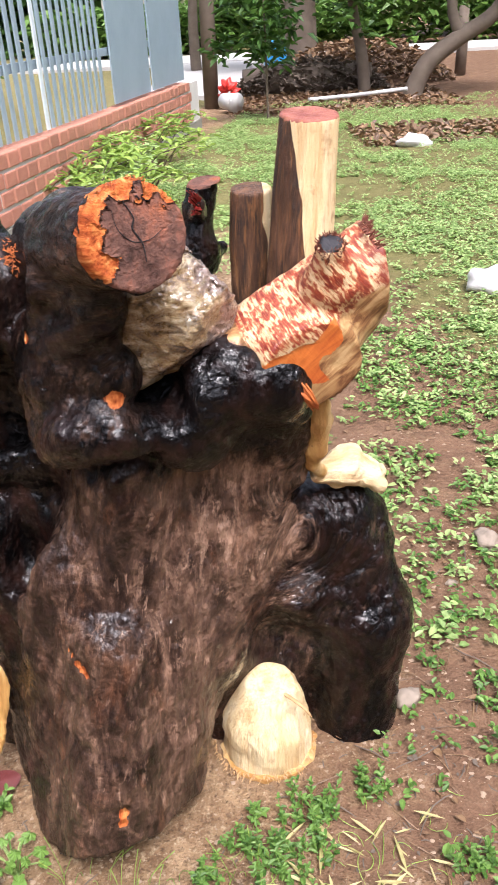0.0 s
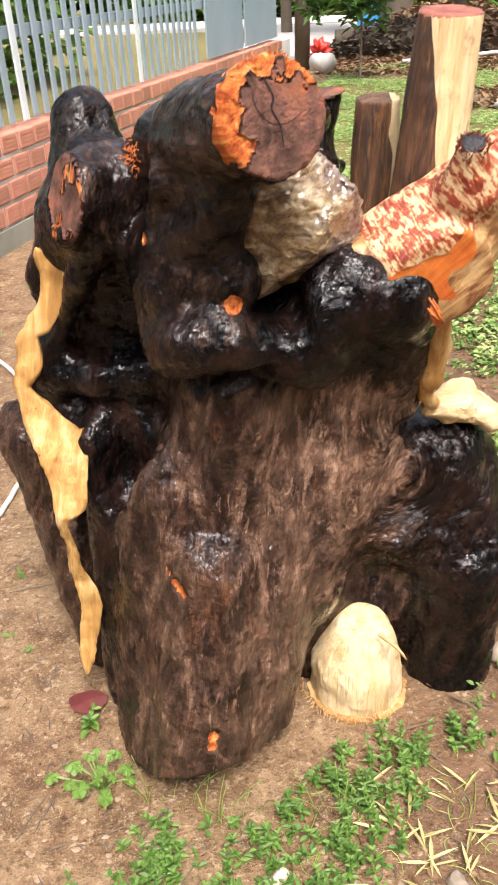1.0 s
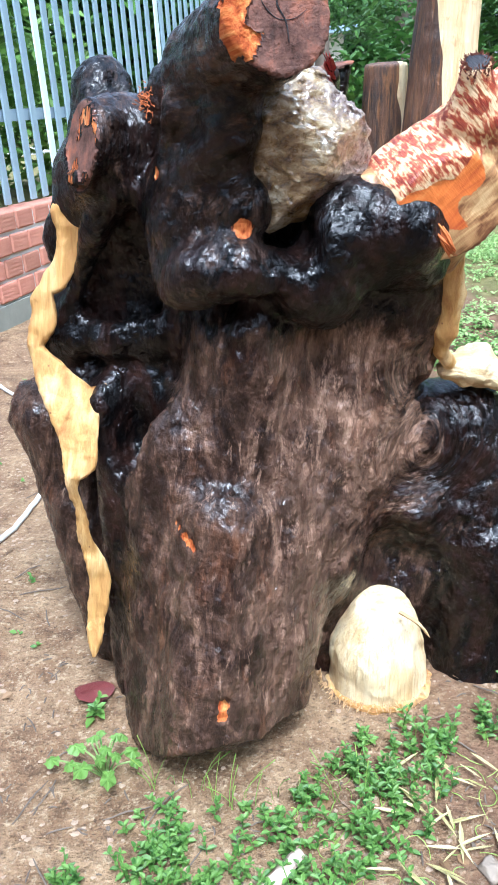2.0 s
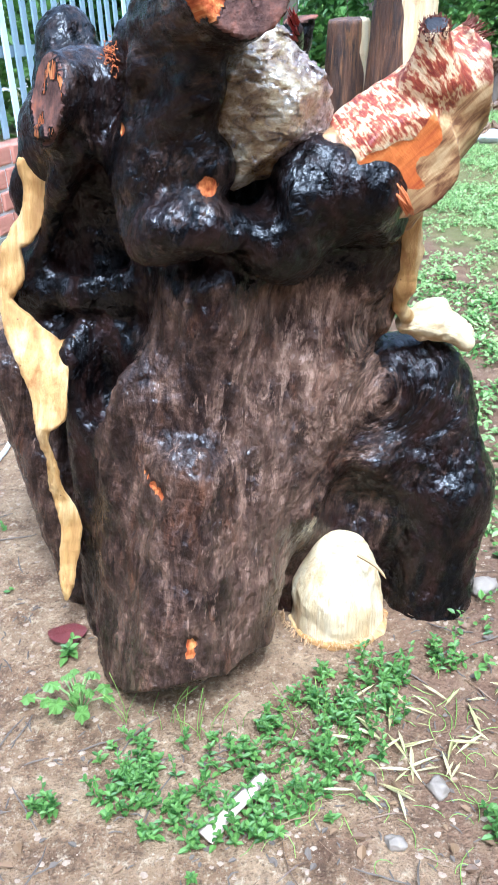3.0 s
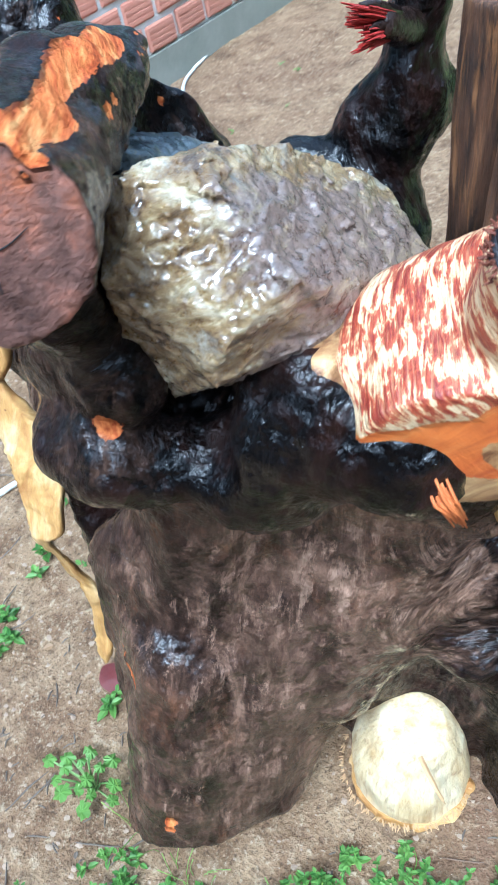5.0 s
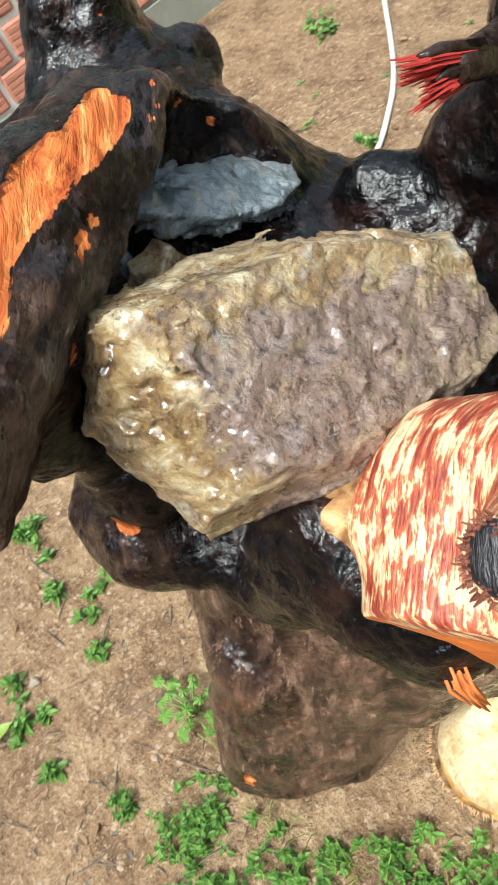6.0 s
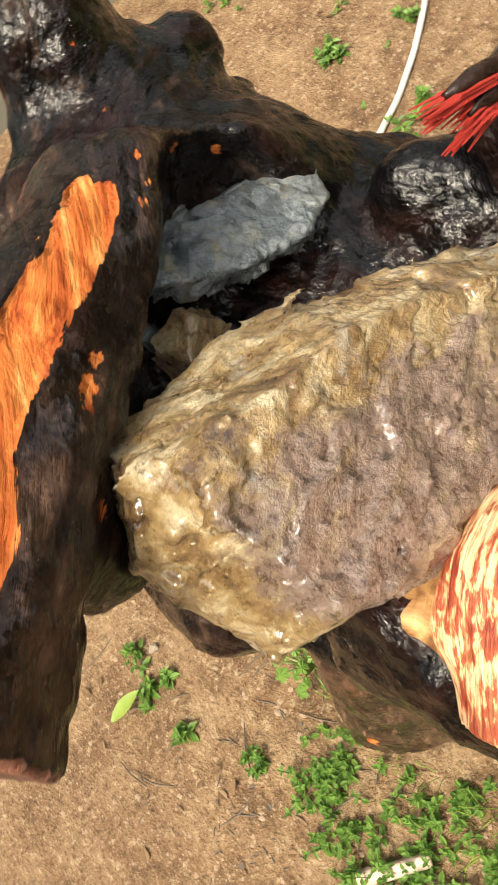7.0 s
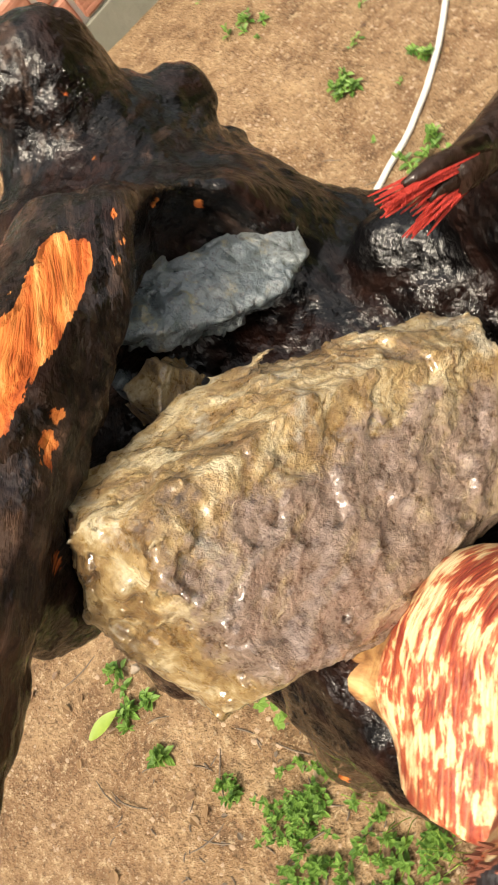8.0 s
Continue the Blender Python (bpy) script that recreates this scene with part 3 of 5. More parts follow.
def greenness(x, y):
    """How far weeds cover the soil: the lawn lies beyond and to one side of the stump."""
    side = x - (0.35 - 0.16 * (y - 1.0))
    lawn = np.clip(side * 1.6, 0, 1) * np.clip((y - 0.9) * 1.2, 0, 1) * np.clip((8.2 - y) * 0.8, 0.15, 1)
    strip = np.clip((y - 2.6) * 0.8, 0, 1) * np.clip((7.6 - y) * 0.8, 0, 1)
    thin = np.clip((x - 0.12) * 4, 0, 1) * np.clip((y - 0.3) * 2, 0, 1) * np.clip((9 - y), 0, 1) * 0.42
    return np.maximum(np.maximum(np.maximum(lawn, strip), thin), (x < -2.0 + 0.2 * y) * 0.9)


def spread(a, b, fine, n):
    """Axis values, dense between -fine and fine round 0, sparse outwards to a and b."""
    t = np.linspace(-1, 1, n)
    v = np.sign(t) * (np.abs(t) * 1.2 + np.abs(t) ** 9 * 200)
    return np.clip(v, a, b)


gx = np.unique(np.concatenate((np.linspace(-1.6, 1.6, 260), np.linspace(-8, 8, 130), np.linspace(-160, 160, 60))))
gy = np.unique(np.concatenate((np.linspace(-0.4, 2.6, 240), np.linspace(-6, 14, 140), np.linspace(-120, 220, 60))))
X, Y = np.meshgrid(gx, gy, indexing="ij")
gz = ground_height(X.ravel(), Y.ravel())
gi = np.arange(X.size).reshape(X.shape)
gq = np.stack((gi[:-1, :-1], gi[1:, :-1], gi[1:, 1:], gi[:-1, 1:]), -1).reshape(-1, 4)
ground = new("ground", raw_mesh("ground", np.stack((X.ravel(), Y.ravel(), gz), 1), gq, SOIL, True, (("green", greenness(X.ravel(), Y.ravel())), ("damp", np.clip(0.5 + (X.ravel() - 0.06) * 1.6, 0.1, 0.75)))))
tagged(ground, "sandy brown garden soil with patches of weeds", "ground", kind="structure")


def on_ground(x, y):
    return float(ground_height(np.array([x], float), np.array([y], float))[0])


# ---- brick wall with steel fence ----
WALL = Matrix.Translation((-1.51, 0.975, 0)) @ Matrix.Rotation(radians(-11.7), 4, "Z")   # along local y, garden face at x = 0
COURSE, LENGTH, HIGH = 0.0765, 0.115, 0.38
wall = part("wall_west", box(bmesh.new(), -0.13, -4.0, -0.3, -0.010, 6.2, HIGH - 0.016, WALL), MORTAR)
tagged(wall, "low red brick wall with grey mortar under the fence", "wall", kind="structure")
footing = part("footing", box(bmesh.new(), -0.14, -4.0, -0.3, 0.004, 6.2, 0.075, WALL), MOSSY, wall, "rough mossy grey plaster footing")


def brick_mesh(length):
    bm = bmesh.new()
    box(bm, -0.11, 0.004, 0, 0, length - 0.008, COURSE - 0.0125, bevel=0.004)
    for i in range(4):
        z = 0.007 + 0.0135 * i
        box(bm, -0.004, 0.008, z, 0.0014, length - 0.013, z + 0.008)
    me = bpy.data.meshes.new("brick")
    bm.to_mesh(me)
    bm.free()
    me.materials.append(BRICK)
    return me


FULL = brick_mesh(LENGTH)
rs = random.Random(4)
for row in range(4):
    for i in range(int(9.9 / LENGTH)):
        y = -4.0 + LENGTH * (i + 0.5 * (row % 2))
        b = new("brick", FULL)
        b.matrix_world = WALL @ pose(rs.uniform(-0.004, 0.003), y, HIGH - COURSE * (row + 1) + 0.008 + rs.uniform(-0.002, 0.002), rs.uniform(-0.8, 0.8), 0, rs.uniform(-0.6, 0.6))
        b.parent = wall

fence = thing("fence", "blue grey painted steel slat fence on the brick wall", "fence", tuple(WALL @ Vector((0, 0, HIGH))))
TOP = 1.95


def slat_mesh():
    bm = bmesh.new()
    box(bm, -0.004, -0.019, HIGH + 0.01, 0.004, 0.019, TOP, bevel=0.0015)
    me = bpy.data.meshes.new("slat")
    bm.to_mesh(me)
    bm.free()
    me.materials.append(STEEL)
    return me


def light_slat_mesh():
    me = SLAT.copy()
    me.materials.clear()
    me.materials.append(STEEL_LIGHT)
    return me


SLAT = slat_mesh()
PALE_SLAT = light_slat_mesh()
for i in range(int(7.6 / 0.085)):
    y = -3.4 + 0.085 * i
    s = new("slat", PALE_SLAT if i % 13 == 0 else SLAT)
    s.matrix_world = WALL @ pose(-0.05 + (0.008 if i % 13 == 0 else 0), y, 0, rs.uniform(-0.25, 0.25), 0, rs.uniform(-2, 2))
    child(s, fence)
for z in (0.66, 1.75):
    part("rail", box(bmesh.new(), -0.09, -3.4, z, -0.064, 5.2, z + 0.04, WALL), STEEL, fence)
for y0, y1 in ((4.25, 5.0), (5.06, 5.9)):
    part("sheet_panel", box(bmesh.new(), -0.05, y0, HIGH + 0.015, -0.04, y1, TOP, WALL), STEEL, fence, "plain grey steel sheet panel")

# ---- the stump ----
def shards(q, size, tilt, seed):
    """Heights of broken facets: every cell of a jittered lattice is a small plane tilted its own way."""
    p = np.asarray(q, np.float32) / size
    base = np.floor(p).astype(np.int64)
    rr = np.random.RandomState(seed)
    jit, lean = rr.rand(32, 32, 32, 3).astype(np.float32), (rr.rand(32, 32, 32, 3).astype(np.float32) - 0.5) * 2
    best, out = np.full(len(p), 9.0, np.float32), np.zeros(len(p), np.float32)
    for dx in (-1, 0, 1):
        for dy in (-1, 0, 1):
            for dz in (-1, 0, 1):
                c = base + np.array((dx, dy, dz))
                k = (c[:, 0] % 32, c[:, 1] % 32, c[:, 2] % 32)
                off = p - c - jit[k]
                d = (off * off).sum(1)
                near = d < best
                best = np.where(near, d, best)
                out = np.where(near, (off * lean[k]).sum(1), out)
    return out * size * tilt


def chiselled(planes, seed, rough, lo, hi, chips=14, broken=False):
    """Distance to a block cut by planes (point, normal), its edges knocked off by random facets; broken: with fractured, layered faces."""
    n = np.array([np.array(w, float) / np.linalg.norm(w) for p, w in planes])
    h = np.array([np.array(p, float) @ w for (p, q), w in zip(planes, n)])
    rr = np.random.RandomState(seed)
    pts = np.array(lo) + (np.array(hi) - np.array(lo)) * rr.rand(40000, 3)
    pts = pts[(pts @ n.T - h).max(1) < 0]
    extra = rr.normal(size=(chips, 3))
    extra /= np.linalg.norm(extra, axis=1)[:, None]
    reach = (pts @ extra.T).max(0) - rough * (0.1 + 0.6 * rr.rand(chips))
    N, H = np.concatenate((n, extra)).astype(np.float32), np.concatenate((h, reach)).astype(np.float32)

    def distance(p):
        p = np.asarray(p, np.float32)
        d = (p @ n.T.astype(np.float32) - h.astype(np.float32)).max(1)
        near = np.abs(d) < (0.012 if broken else 0.03)
        q = p[near]
        if len(q) and broken:
            w = q + 0.0030 * np.stack((fbm(q * 45, 3), fbm(q * 45 + 5, 3), fbm(q * 45 + 9, 3)), 1).astype(np.float32)
            flat = w * np.array((1.0, 1.0, 1.7), np.float32)
            d[near] = (w @ n.T.astype(np.float32) - h.astype(np.float32)).max(1) + np.clip(shards(flat, 0.034, 0.085, seed) + shards(flat, 0.013, 0.15, seed + 1) + shards(flat, 0.0048, 0.19, seed + 2) + 0.0016 * fbm(q * 30 + 3, 2) + 0.0009 * fbm(q * 260, 2), -0.0035, 0.0045)
        elif len(q):
            w = q + 0.0050 * np.stack((fbm(q * 60, 3), fbm(q * 60 + 5, 3), fbm(q * 60 + 9, 3)), 1).astype(np.float32)
            d[near] = (w @ N.T - H).max(1) + rough * (0.10 * np.abs(fbm(q * 40 + 2, 3)) + 0.08 * fbm(q * 150, 2))
        return d
    return distance


# faces of the boulder: normal and distance from the origin
FACES = (
    (0.144, -0.468, 0.872, 0.2705), (-0.316, 0.442, 0.840, 0.9278), (0.702, 0.299, 0.647, 0.6255), (-0.407, -0.688, 0.601, -0.0215),
    (-0.153, 0.638, 0.755, 1.0142), (0.419, -0.729, 0.542, -0.1560), (-0.946, 0.054, 0.319, 0.3685), (0.663, 0.647, 0.377, 0.7569),
    (0.111, -0.970, 0.215, -0.5158), (-0.690, 0.632, 0.354, 0.8026), (0.977, -0.155, -0.147, -0.2122), (-0.780, -0.624, 0.042, -0.3131),
    (0.440, 0.896, -0.060, 0.7084), (0.805, -0.512, -0.300, -0.5634), (-0.950, 0.211, -0.231, 0.1225), (-0.217, -0.947, -0.237, -0.7680),
    (-0.356, 0.814, -0.458, 0.4419), (-0.760, -0.199, -0.618, -0.4110), (0.313, 0.601, -0.736, 0.0641), (0.443, -0.481, -0.757, -0.8047),
    (-0.402, 0.270, -0.875, -0.2521), (0.223, 0.037, -0.974, -0.5434))
BOULDER = [(np.array(f[:3]) * f[3], f[:3]) for f in FACES]
stump = thing("tree_stump", "soaked dark tree stump with sawn limbs and hollows", "tree stump", (-0.05, 0.78, 0))
body = Form(0.035)
body.axis = (0.12, 0.22, 1.0)
body.clear = chiselled(BOULDER, 21, 0.001, (-0.15, 0.63, 0.54), (0.03, 0.88, 0.73), 2)
B = body.limb
BASE = ((-0.165, 0.55, 0.07), (0.27, -0.5, -1.0), 0)
B((-0.185, 0.636, -0.026), 0.089, (-0.067, 0.839, 0.450), 0.093, 0.2, BASE)            # main trunk
B((-0.192, 0.572, -0.031), 0.055, (-0.159, 0.660, 0.271), 0.043, 0.2, BASE)
B((-0.231, 0.686, -0.048), 0.079, (-0.201, 0.731, 0.329), 0.067, 0.2, BASE)
B((-0.035, 0.842, -0.000), 0.099, (-0.075, 0.829, 0.419), 0.084, 0.6)                         # core
B((-0.128, 0.781, 0.474), 0.050, (0.023, 0.785, 0.486), 0.048, 0.85)                   # ledge under the boulder
B((-0.078, 0.772, 0.198), 0.079, (-0.011, 0.801, 0.452), 0.052, 0.25)                    # flare to the front
B((-0.160, 0.731, 0.293), 0.068, (-0.134, 0.739, 0.459), 0.060, 0.25)
B((-0.042, 0.705, 0.497), 0.018, (0.029, 0.714, 0.535), 0.014, 0.9)
B((-0.121, 0.677, 0.582), 0.023, (-0.167, 0.715, 0.567), 0.048, 0.6)                     # boss
LIP = curve_points([(-0.208, 0.706, 0.522), (-0.181, 0.677, 0.516), (-0.157, 0.663, 0.535), (-0.131, 0.658, 0.536), (-0.106, 0.677, 0.521), (-0.080, 0.695, 0.516), (-0.062, 0.699, 0.502)], 3)
for p, q in zip(LIP, LIP[1:]):
    B(tuple(p), 0.008, tuple(q), 0.008, 0.6)                                        # folded lip
TRUNK = curve_points([(-0.058, 0.698, 0.495), (-0.056, 0.694, 0.522), (-0.044, 0.695, 0.550), (-0.012, 0.708, 0.566)], 3)
for k, (p, q) in enumerate(zip(TRUNK, TRUNK[1:])):
    B(tuple(p), 0.009 + 0.0010 * k, tuple(q), 0.0100 + 0.0010 * k, 1.0)             # rolled fold
B((-0.005, 0.737, 0.552), 0.016, (0.047, 0.730, 0.518), 0.017, 1.0)
B((-0.164, 0.802, 0.440), 0.063, (-0.191, 0.790, 0.582), 0.040, 0.75)                  # neck
B((-0.173, 0.781, 0.684), 0.045, (-0.143, 0.726, 0.726), 0.017, 0.55, own=True)       # arched log
B((-0.211, 0.763, 0.582), 0.012, (-0.182, 0.685, 0.669), 0.008, 0.5, own=True)
B((-0.189, 0.739, 0.571), 0.036, (-0.123, 0.662, 0.656), 0.024, 0.8, own=True)
B((-0.149, 0.705, 0.704), 0.038, (-0.056, 0.570, 0.740), 0.042, 0.55, ((-0.080, 0.598, 0.738), (0.48, -0.86, 0.15)), own=True)
B((-0.284, 0.832, 0.610), 0.043, (-0.291, 0.869, 0.695), 0.033, 0.7, own=True)                # back stub
B((-0.263, 0.847, 0.624), 0.042, (-0.272, 0.913, 0.636), 0.019, 0.7, own=True)
B((-0.227, 0.880, 0.586), 0.036, (-0.259, 0.919, 0.593), 0.010, 0.6)
B((-0.248, 0.790, 0.650), 0.040, (-0.302, 0.708, 0.646), 0.034, 0.5, ((-0.274, 0.726, 0.642), (-0.78, -0.58, 0.22)))  # sawn side stub
B((-0.186, 0.864, 0.583), 0.033, (-0.162, 0.915, 0.549), 0.022, 0.95, own=True)                 # back rim
B((-0.118, 0.883, 0.595), 0.016, (-0.066, 0.901, 0.558), 0.034, 0.95, own=True)
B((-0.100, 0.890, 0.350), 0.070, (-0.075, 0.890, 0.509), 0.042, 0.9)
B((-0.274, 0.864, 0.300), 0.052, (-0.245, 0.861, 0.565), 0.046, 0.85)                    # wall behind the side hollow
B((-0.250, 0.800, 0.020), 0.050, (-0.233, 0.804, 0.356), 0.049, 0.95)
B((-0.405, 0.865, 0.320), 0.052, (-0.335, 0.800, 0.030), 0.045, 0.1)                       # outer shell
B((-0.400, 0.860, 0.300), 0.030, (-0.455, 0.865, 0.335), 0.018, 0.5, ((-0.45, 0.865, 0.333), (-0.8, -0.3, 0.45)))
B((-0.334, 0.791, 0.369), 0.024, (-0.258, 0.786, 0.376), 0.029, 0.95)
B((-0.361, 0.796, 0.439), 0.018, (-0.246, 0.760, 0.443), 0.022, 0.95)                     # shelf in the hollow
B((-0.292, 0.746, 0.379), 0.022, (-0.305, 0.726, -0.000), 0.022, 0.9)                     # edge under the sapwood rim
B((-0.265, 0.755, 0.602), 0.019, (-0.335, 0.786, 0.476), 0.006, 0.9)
B((-0.017, 0.826, 0.301), 0.075, (0.087, 0.859, 0.286), 0.052, 0.72, own=True)  # shoulder over the arch
B((0.109, 0.859, 0.300), 0.055, (0.124, 0.775, -0.027), 0.049, 0.85)  # leg
B((0.134, 0.843, 0.267), 0.041, (0.149, 0.808, 0.157), 0.050, 0.7)
B((0.149, 0.808, 0.157), 0.048, (0.138, 0.785, -0.030), 0.044, 0.85)
B((0.037, 0.820, 0.411), 0.040, (0.042, 0.794, 0.521), 0.039, 0.8)
B((-0.095, 0.919, 0.553), 0.023, (-0.050, 0.922, 0.626), 0.019, 1.0)                  # black limb
B((-0.051, 0.923, 0.629), 0.018, (-0.031, 0.939, 0.729), 0.019, 1.0, ((-0.037, 0.933, 0.708), (-0.1, -0.15, 0.98)))
B((-0.070, 0.912, 0.615), 0.013, (-0.020, 0.968, 0.622), 0.008, 1.0)
B((0.030, 0.808, 0.021), 0.032, (0.047, 0.790, 0.219), 0.032, 0.6)  # web behind the root
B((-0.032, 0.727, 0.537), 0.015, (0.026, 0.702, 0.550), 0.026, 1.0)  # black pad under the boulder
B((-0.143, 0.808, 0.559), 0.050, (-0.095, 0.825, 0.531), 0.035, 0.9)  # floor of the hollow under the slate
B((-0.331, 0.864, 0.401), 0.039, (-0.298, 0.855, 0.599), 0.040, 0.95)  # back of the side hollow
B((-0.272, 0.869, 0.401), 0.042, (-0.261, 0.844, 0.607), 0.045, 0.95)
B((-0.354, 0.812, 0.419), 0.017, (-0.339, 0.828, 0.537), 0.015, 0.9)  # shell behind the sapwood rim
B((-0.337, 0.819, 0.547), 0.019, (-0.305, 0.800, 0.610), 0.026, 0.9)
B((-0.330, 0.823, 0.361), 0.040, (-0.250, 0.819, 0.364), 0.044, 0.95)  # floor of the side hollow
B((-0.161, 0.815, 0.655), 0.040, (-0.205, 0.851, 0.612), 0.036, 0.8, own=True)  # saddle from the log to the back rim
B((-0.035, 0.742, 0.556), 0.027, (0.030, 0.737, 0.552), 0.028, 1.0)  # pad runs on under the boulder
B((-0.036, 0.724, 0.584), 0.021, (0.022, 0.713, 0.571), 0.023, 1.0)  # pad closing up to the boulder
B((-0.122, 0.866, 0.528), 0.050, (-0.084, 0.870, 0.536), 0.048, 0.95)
body.hollow((-0.140, 0.775, 0.650), 0.028, (-0.118, 0.735, 0.668), 0.016)
body.hollow((-0.245, 0.715, 0.50), 0.042, (-0.26, 0.73, 0.33), 0.03)
body.hollow((-0.190, 0.682, 0.488), 0.011, (-0.105, 0.668, 0.497), 0.011)
body.hollow((-0.066, 0.668, 0.545), 0.010, (-0.070, 0.690, 0.560), 0.014)
body.hollow((-0.262, 0.712, 0.42), 0.020, (-0.262, 0.712, 0.34), 0.020)
body.hollow((0.02, 0.70, 0.09), 0.055, (0.03, 0.74, 0.16), 0.05)
body.hollow((-0.05, 0.79, 0.64), 0.072, (-0.13, 0.82, 0.655), 0.050)
body.hollow((-0.150, 0.822, 0.648), 0.034, (-0.140, 0.775, 0.655), 0.032)
body.plane((0, 0, 0.004), (0, 0, -1))


TUFT = Vector((-0.218, 0.760, 0.680))
SAW, UP, ACROSS = Vector((-0.0785, 0.5975, 0.737)), Vector((-0.07, 0.13, 0.99)), Vector((0.873, 0.487, 0.0))


def body_cut(v, g):
    """Raw orange scars: the strip along the arched log, its torn lip, small chips."""
    line = ((-0.151, 0.783, 0.723), (-0.142, 0.763, 0.728), (-0.130, 0.739, 0.737), (-0.118, 0.712, 0.741), (-0.103, 0.689, 0.743), (-0.083, 0.662, 0.746), (-0.071, 0.635, 0.753))
    near = np.min([cone_distance(v, a, 0.0, b, 0.0) for a, b in zip(line, line[1:])], axis=0)
    along, across = v @ np.array((0.48, -0.84, 0.26)), v @ np.array((0.87, 0.49, 0.0))
    grain = fbm(np.stack((along * 12, across * 110, v[:, 2] * 40), 1), 3)
    strip = 0.5 + (0.0088 - near + 0.013 * grain) / 0.006
    m = np.where((g[:, 2] > 0.1) & (near < 0.03), strip, 0)
    side = (v - np.array(tuple(SAW))) @ np.array(tuple(ACROSS))
    rise = (v - np.array(tuple(SAW))) @ np.array(tuple(UP))
    to_end = np.abs((v - np.array(tuple(SAW))) @ np.array((0.48, -0.86, 0.15)))
    span, turn = np.hypot(side, rise), np.degrees(np.arctan2(rise, side)) % 360
    ragged = 0.022 * fbm(v * 70, 3)
    capped = np.clip(0.5 + (span - 0.0265 + ragged) / 0.008, 0, 1) * (turn > 25) * (turn < 235)
    behind = np.clip(0.5 + (0.016 + 0.010 * (turn < 130) - to_end + 2.2 * ragged) / 0.008, 0, 1) * (span > 0.02) * (span < 0.06) * (turn > 30) * (turn < 225)
    m = np.maximum(m, np.where(to_end < 0.004, capped, np.where(to_end < 0.06, behind, 0)))
    for c, r in (((-0.12, 0.655, 0.572), 0.009), ((-0.157, 0.834, 0.678), 0.0025), ((-0.225, 0.79, 0.672), 0.0025), ((-0.203, 0.645, 0.281), 0.0035), ((-0.199, 0.640, 0.276), 0.0045), ((-0.195, 0.634, 0.271), 0.005), ((-0.190, 0.628, 0.266), 0.005), ((-0.185, 0.624, 0.262), 0.0045), ((-0.159, 0.567, 0.110), 0.006), ((-0.161, 0.564, 0.100), 0.006), ((-0.113, 0.729, 0.718), 0.0035), ((-0.110, 0.720, 0.717), 0.004), ((-0.107, 0.711, 0.716), 0.003), ((-0.141, 0.791, 0.712), 0.0025), ((-0.137, 0.782, 0.714), 0.0025), ((-0.145, 0.799, 0.712), 0.0025), ((-0.182, 0.846, 0.656), 0.0025), ((-0.155, 0.807, 0.716), 0.0025), ((-0.246, 0.843, 0.675), 0.0025), ((-0.102, 0.681, 0.697), 0.008), ((-0.198, 0.823, 0.683), 0.0025), ((-0.255, 0.789, 0.681), 0.0025), ((-0.262, 0.86, 0.70), 0.0025), ((-0.18, 0.83, 0.682), 0.0025), ((-0.26, 0.80, 0.68), 0.0025), ((-0.205, 0.70, 0.62), 0.006), ((-0.13, 0.69, 0.64), 0.006)):
        m = np.maximum(m, 0.5 + (r - np.linalg.norm(v - np.array(c), axis=1)) / 0.008)
    end = np.linalg.norm(v - np.array((-0.274, 0.726, 0.642)), axis=1)
    m = np.maximum(m, np.where((end < 0.040) & (end > 0.022) & (g @ np.array((-0.78, -0.58, 0.22)) > 0.6), 0.42 + 0.5 * fbm(v * 70, 3), 0))
    return np.clip(m, 0, 1)


def blackened(v, g, ch):
    """Adds black inside the side hollow, under the torn lip and low behind the sapwood rim."""
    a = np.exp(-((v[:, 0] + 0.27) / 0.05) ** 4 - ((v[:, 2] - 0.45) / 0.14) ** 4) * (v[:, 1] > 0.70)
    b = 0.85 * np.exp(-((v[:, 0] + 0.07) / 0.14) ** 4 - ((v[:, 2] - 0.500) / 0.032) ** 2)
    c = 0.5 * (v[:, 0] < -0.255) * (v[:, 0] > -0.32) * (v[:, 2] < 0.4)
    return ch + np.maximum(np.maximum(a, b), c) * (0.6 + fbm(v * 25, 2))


def weathered(v):
    """Where the wet skin is worn to tan flakes: the flare under the boulder most, the front less."""
    a = 1.2 * np.exp(-((v[:, 0] - 0.005) / 0.085) ** 2 - ((v[:, 2] - 0.385) / 0.11) ** 2) * (v[:, 1] < 0.80)
    b = 0.5 * np.exp(-((v[:, 0] + 0.10) / 0.09) ** 2 - ((v[:, 2] - 0.24) / 0.20) ** 2) * (v[:, 1] < 0.80)
    return np.clip(np.maximum(a, b) + 0.5 * fbm(v * 14, 2), 0, 1) * (v[:, 2] < 0.55)


grown("trunk", body, (-0.50, 0.52, -0.01), (0.21, 1.01, 0.80), 0.0031, WOOD, stump, "wet dark brown trunk", 0.0048, (14, 38), cut=body_cut, rough=0.0055, face=lambda v, g, saw: saw * (body_cut(v, g) < 0.4), char=blackened, dry=weathered)

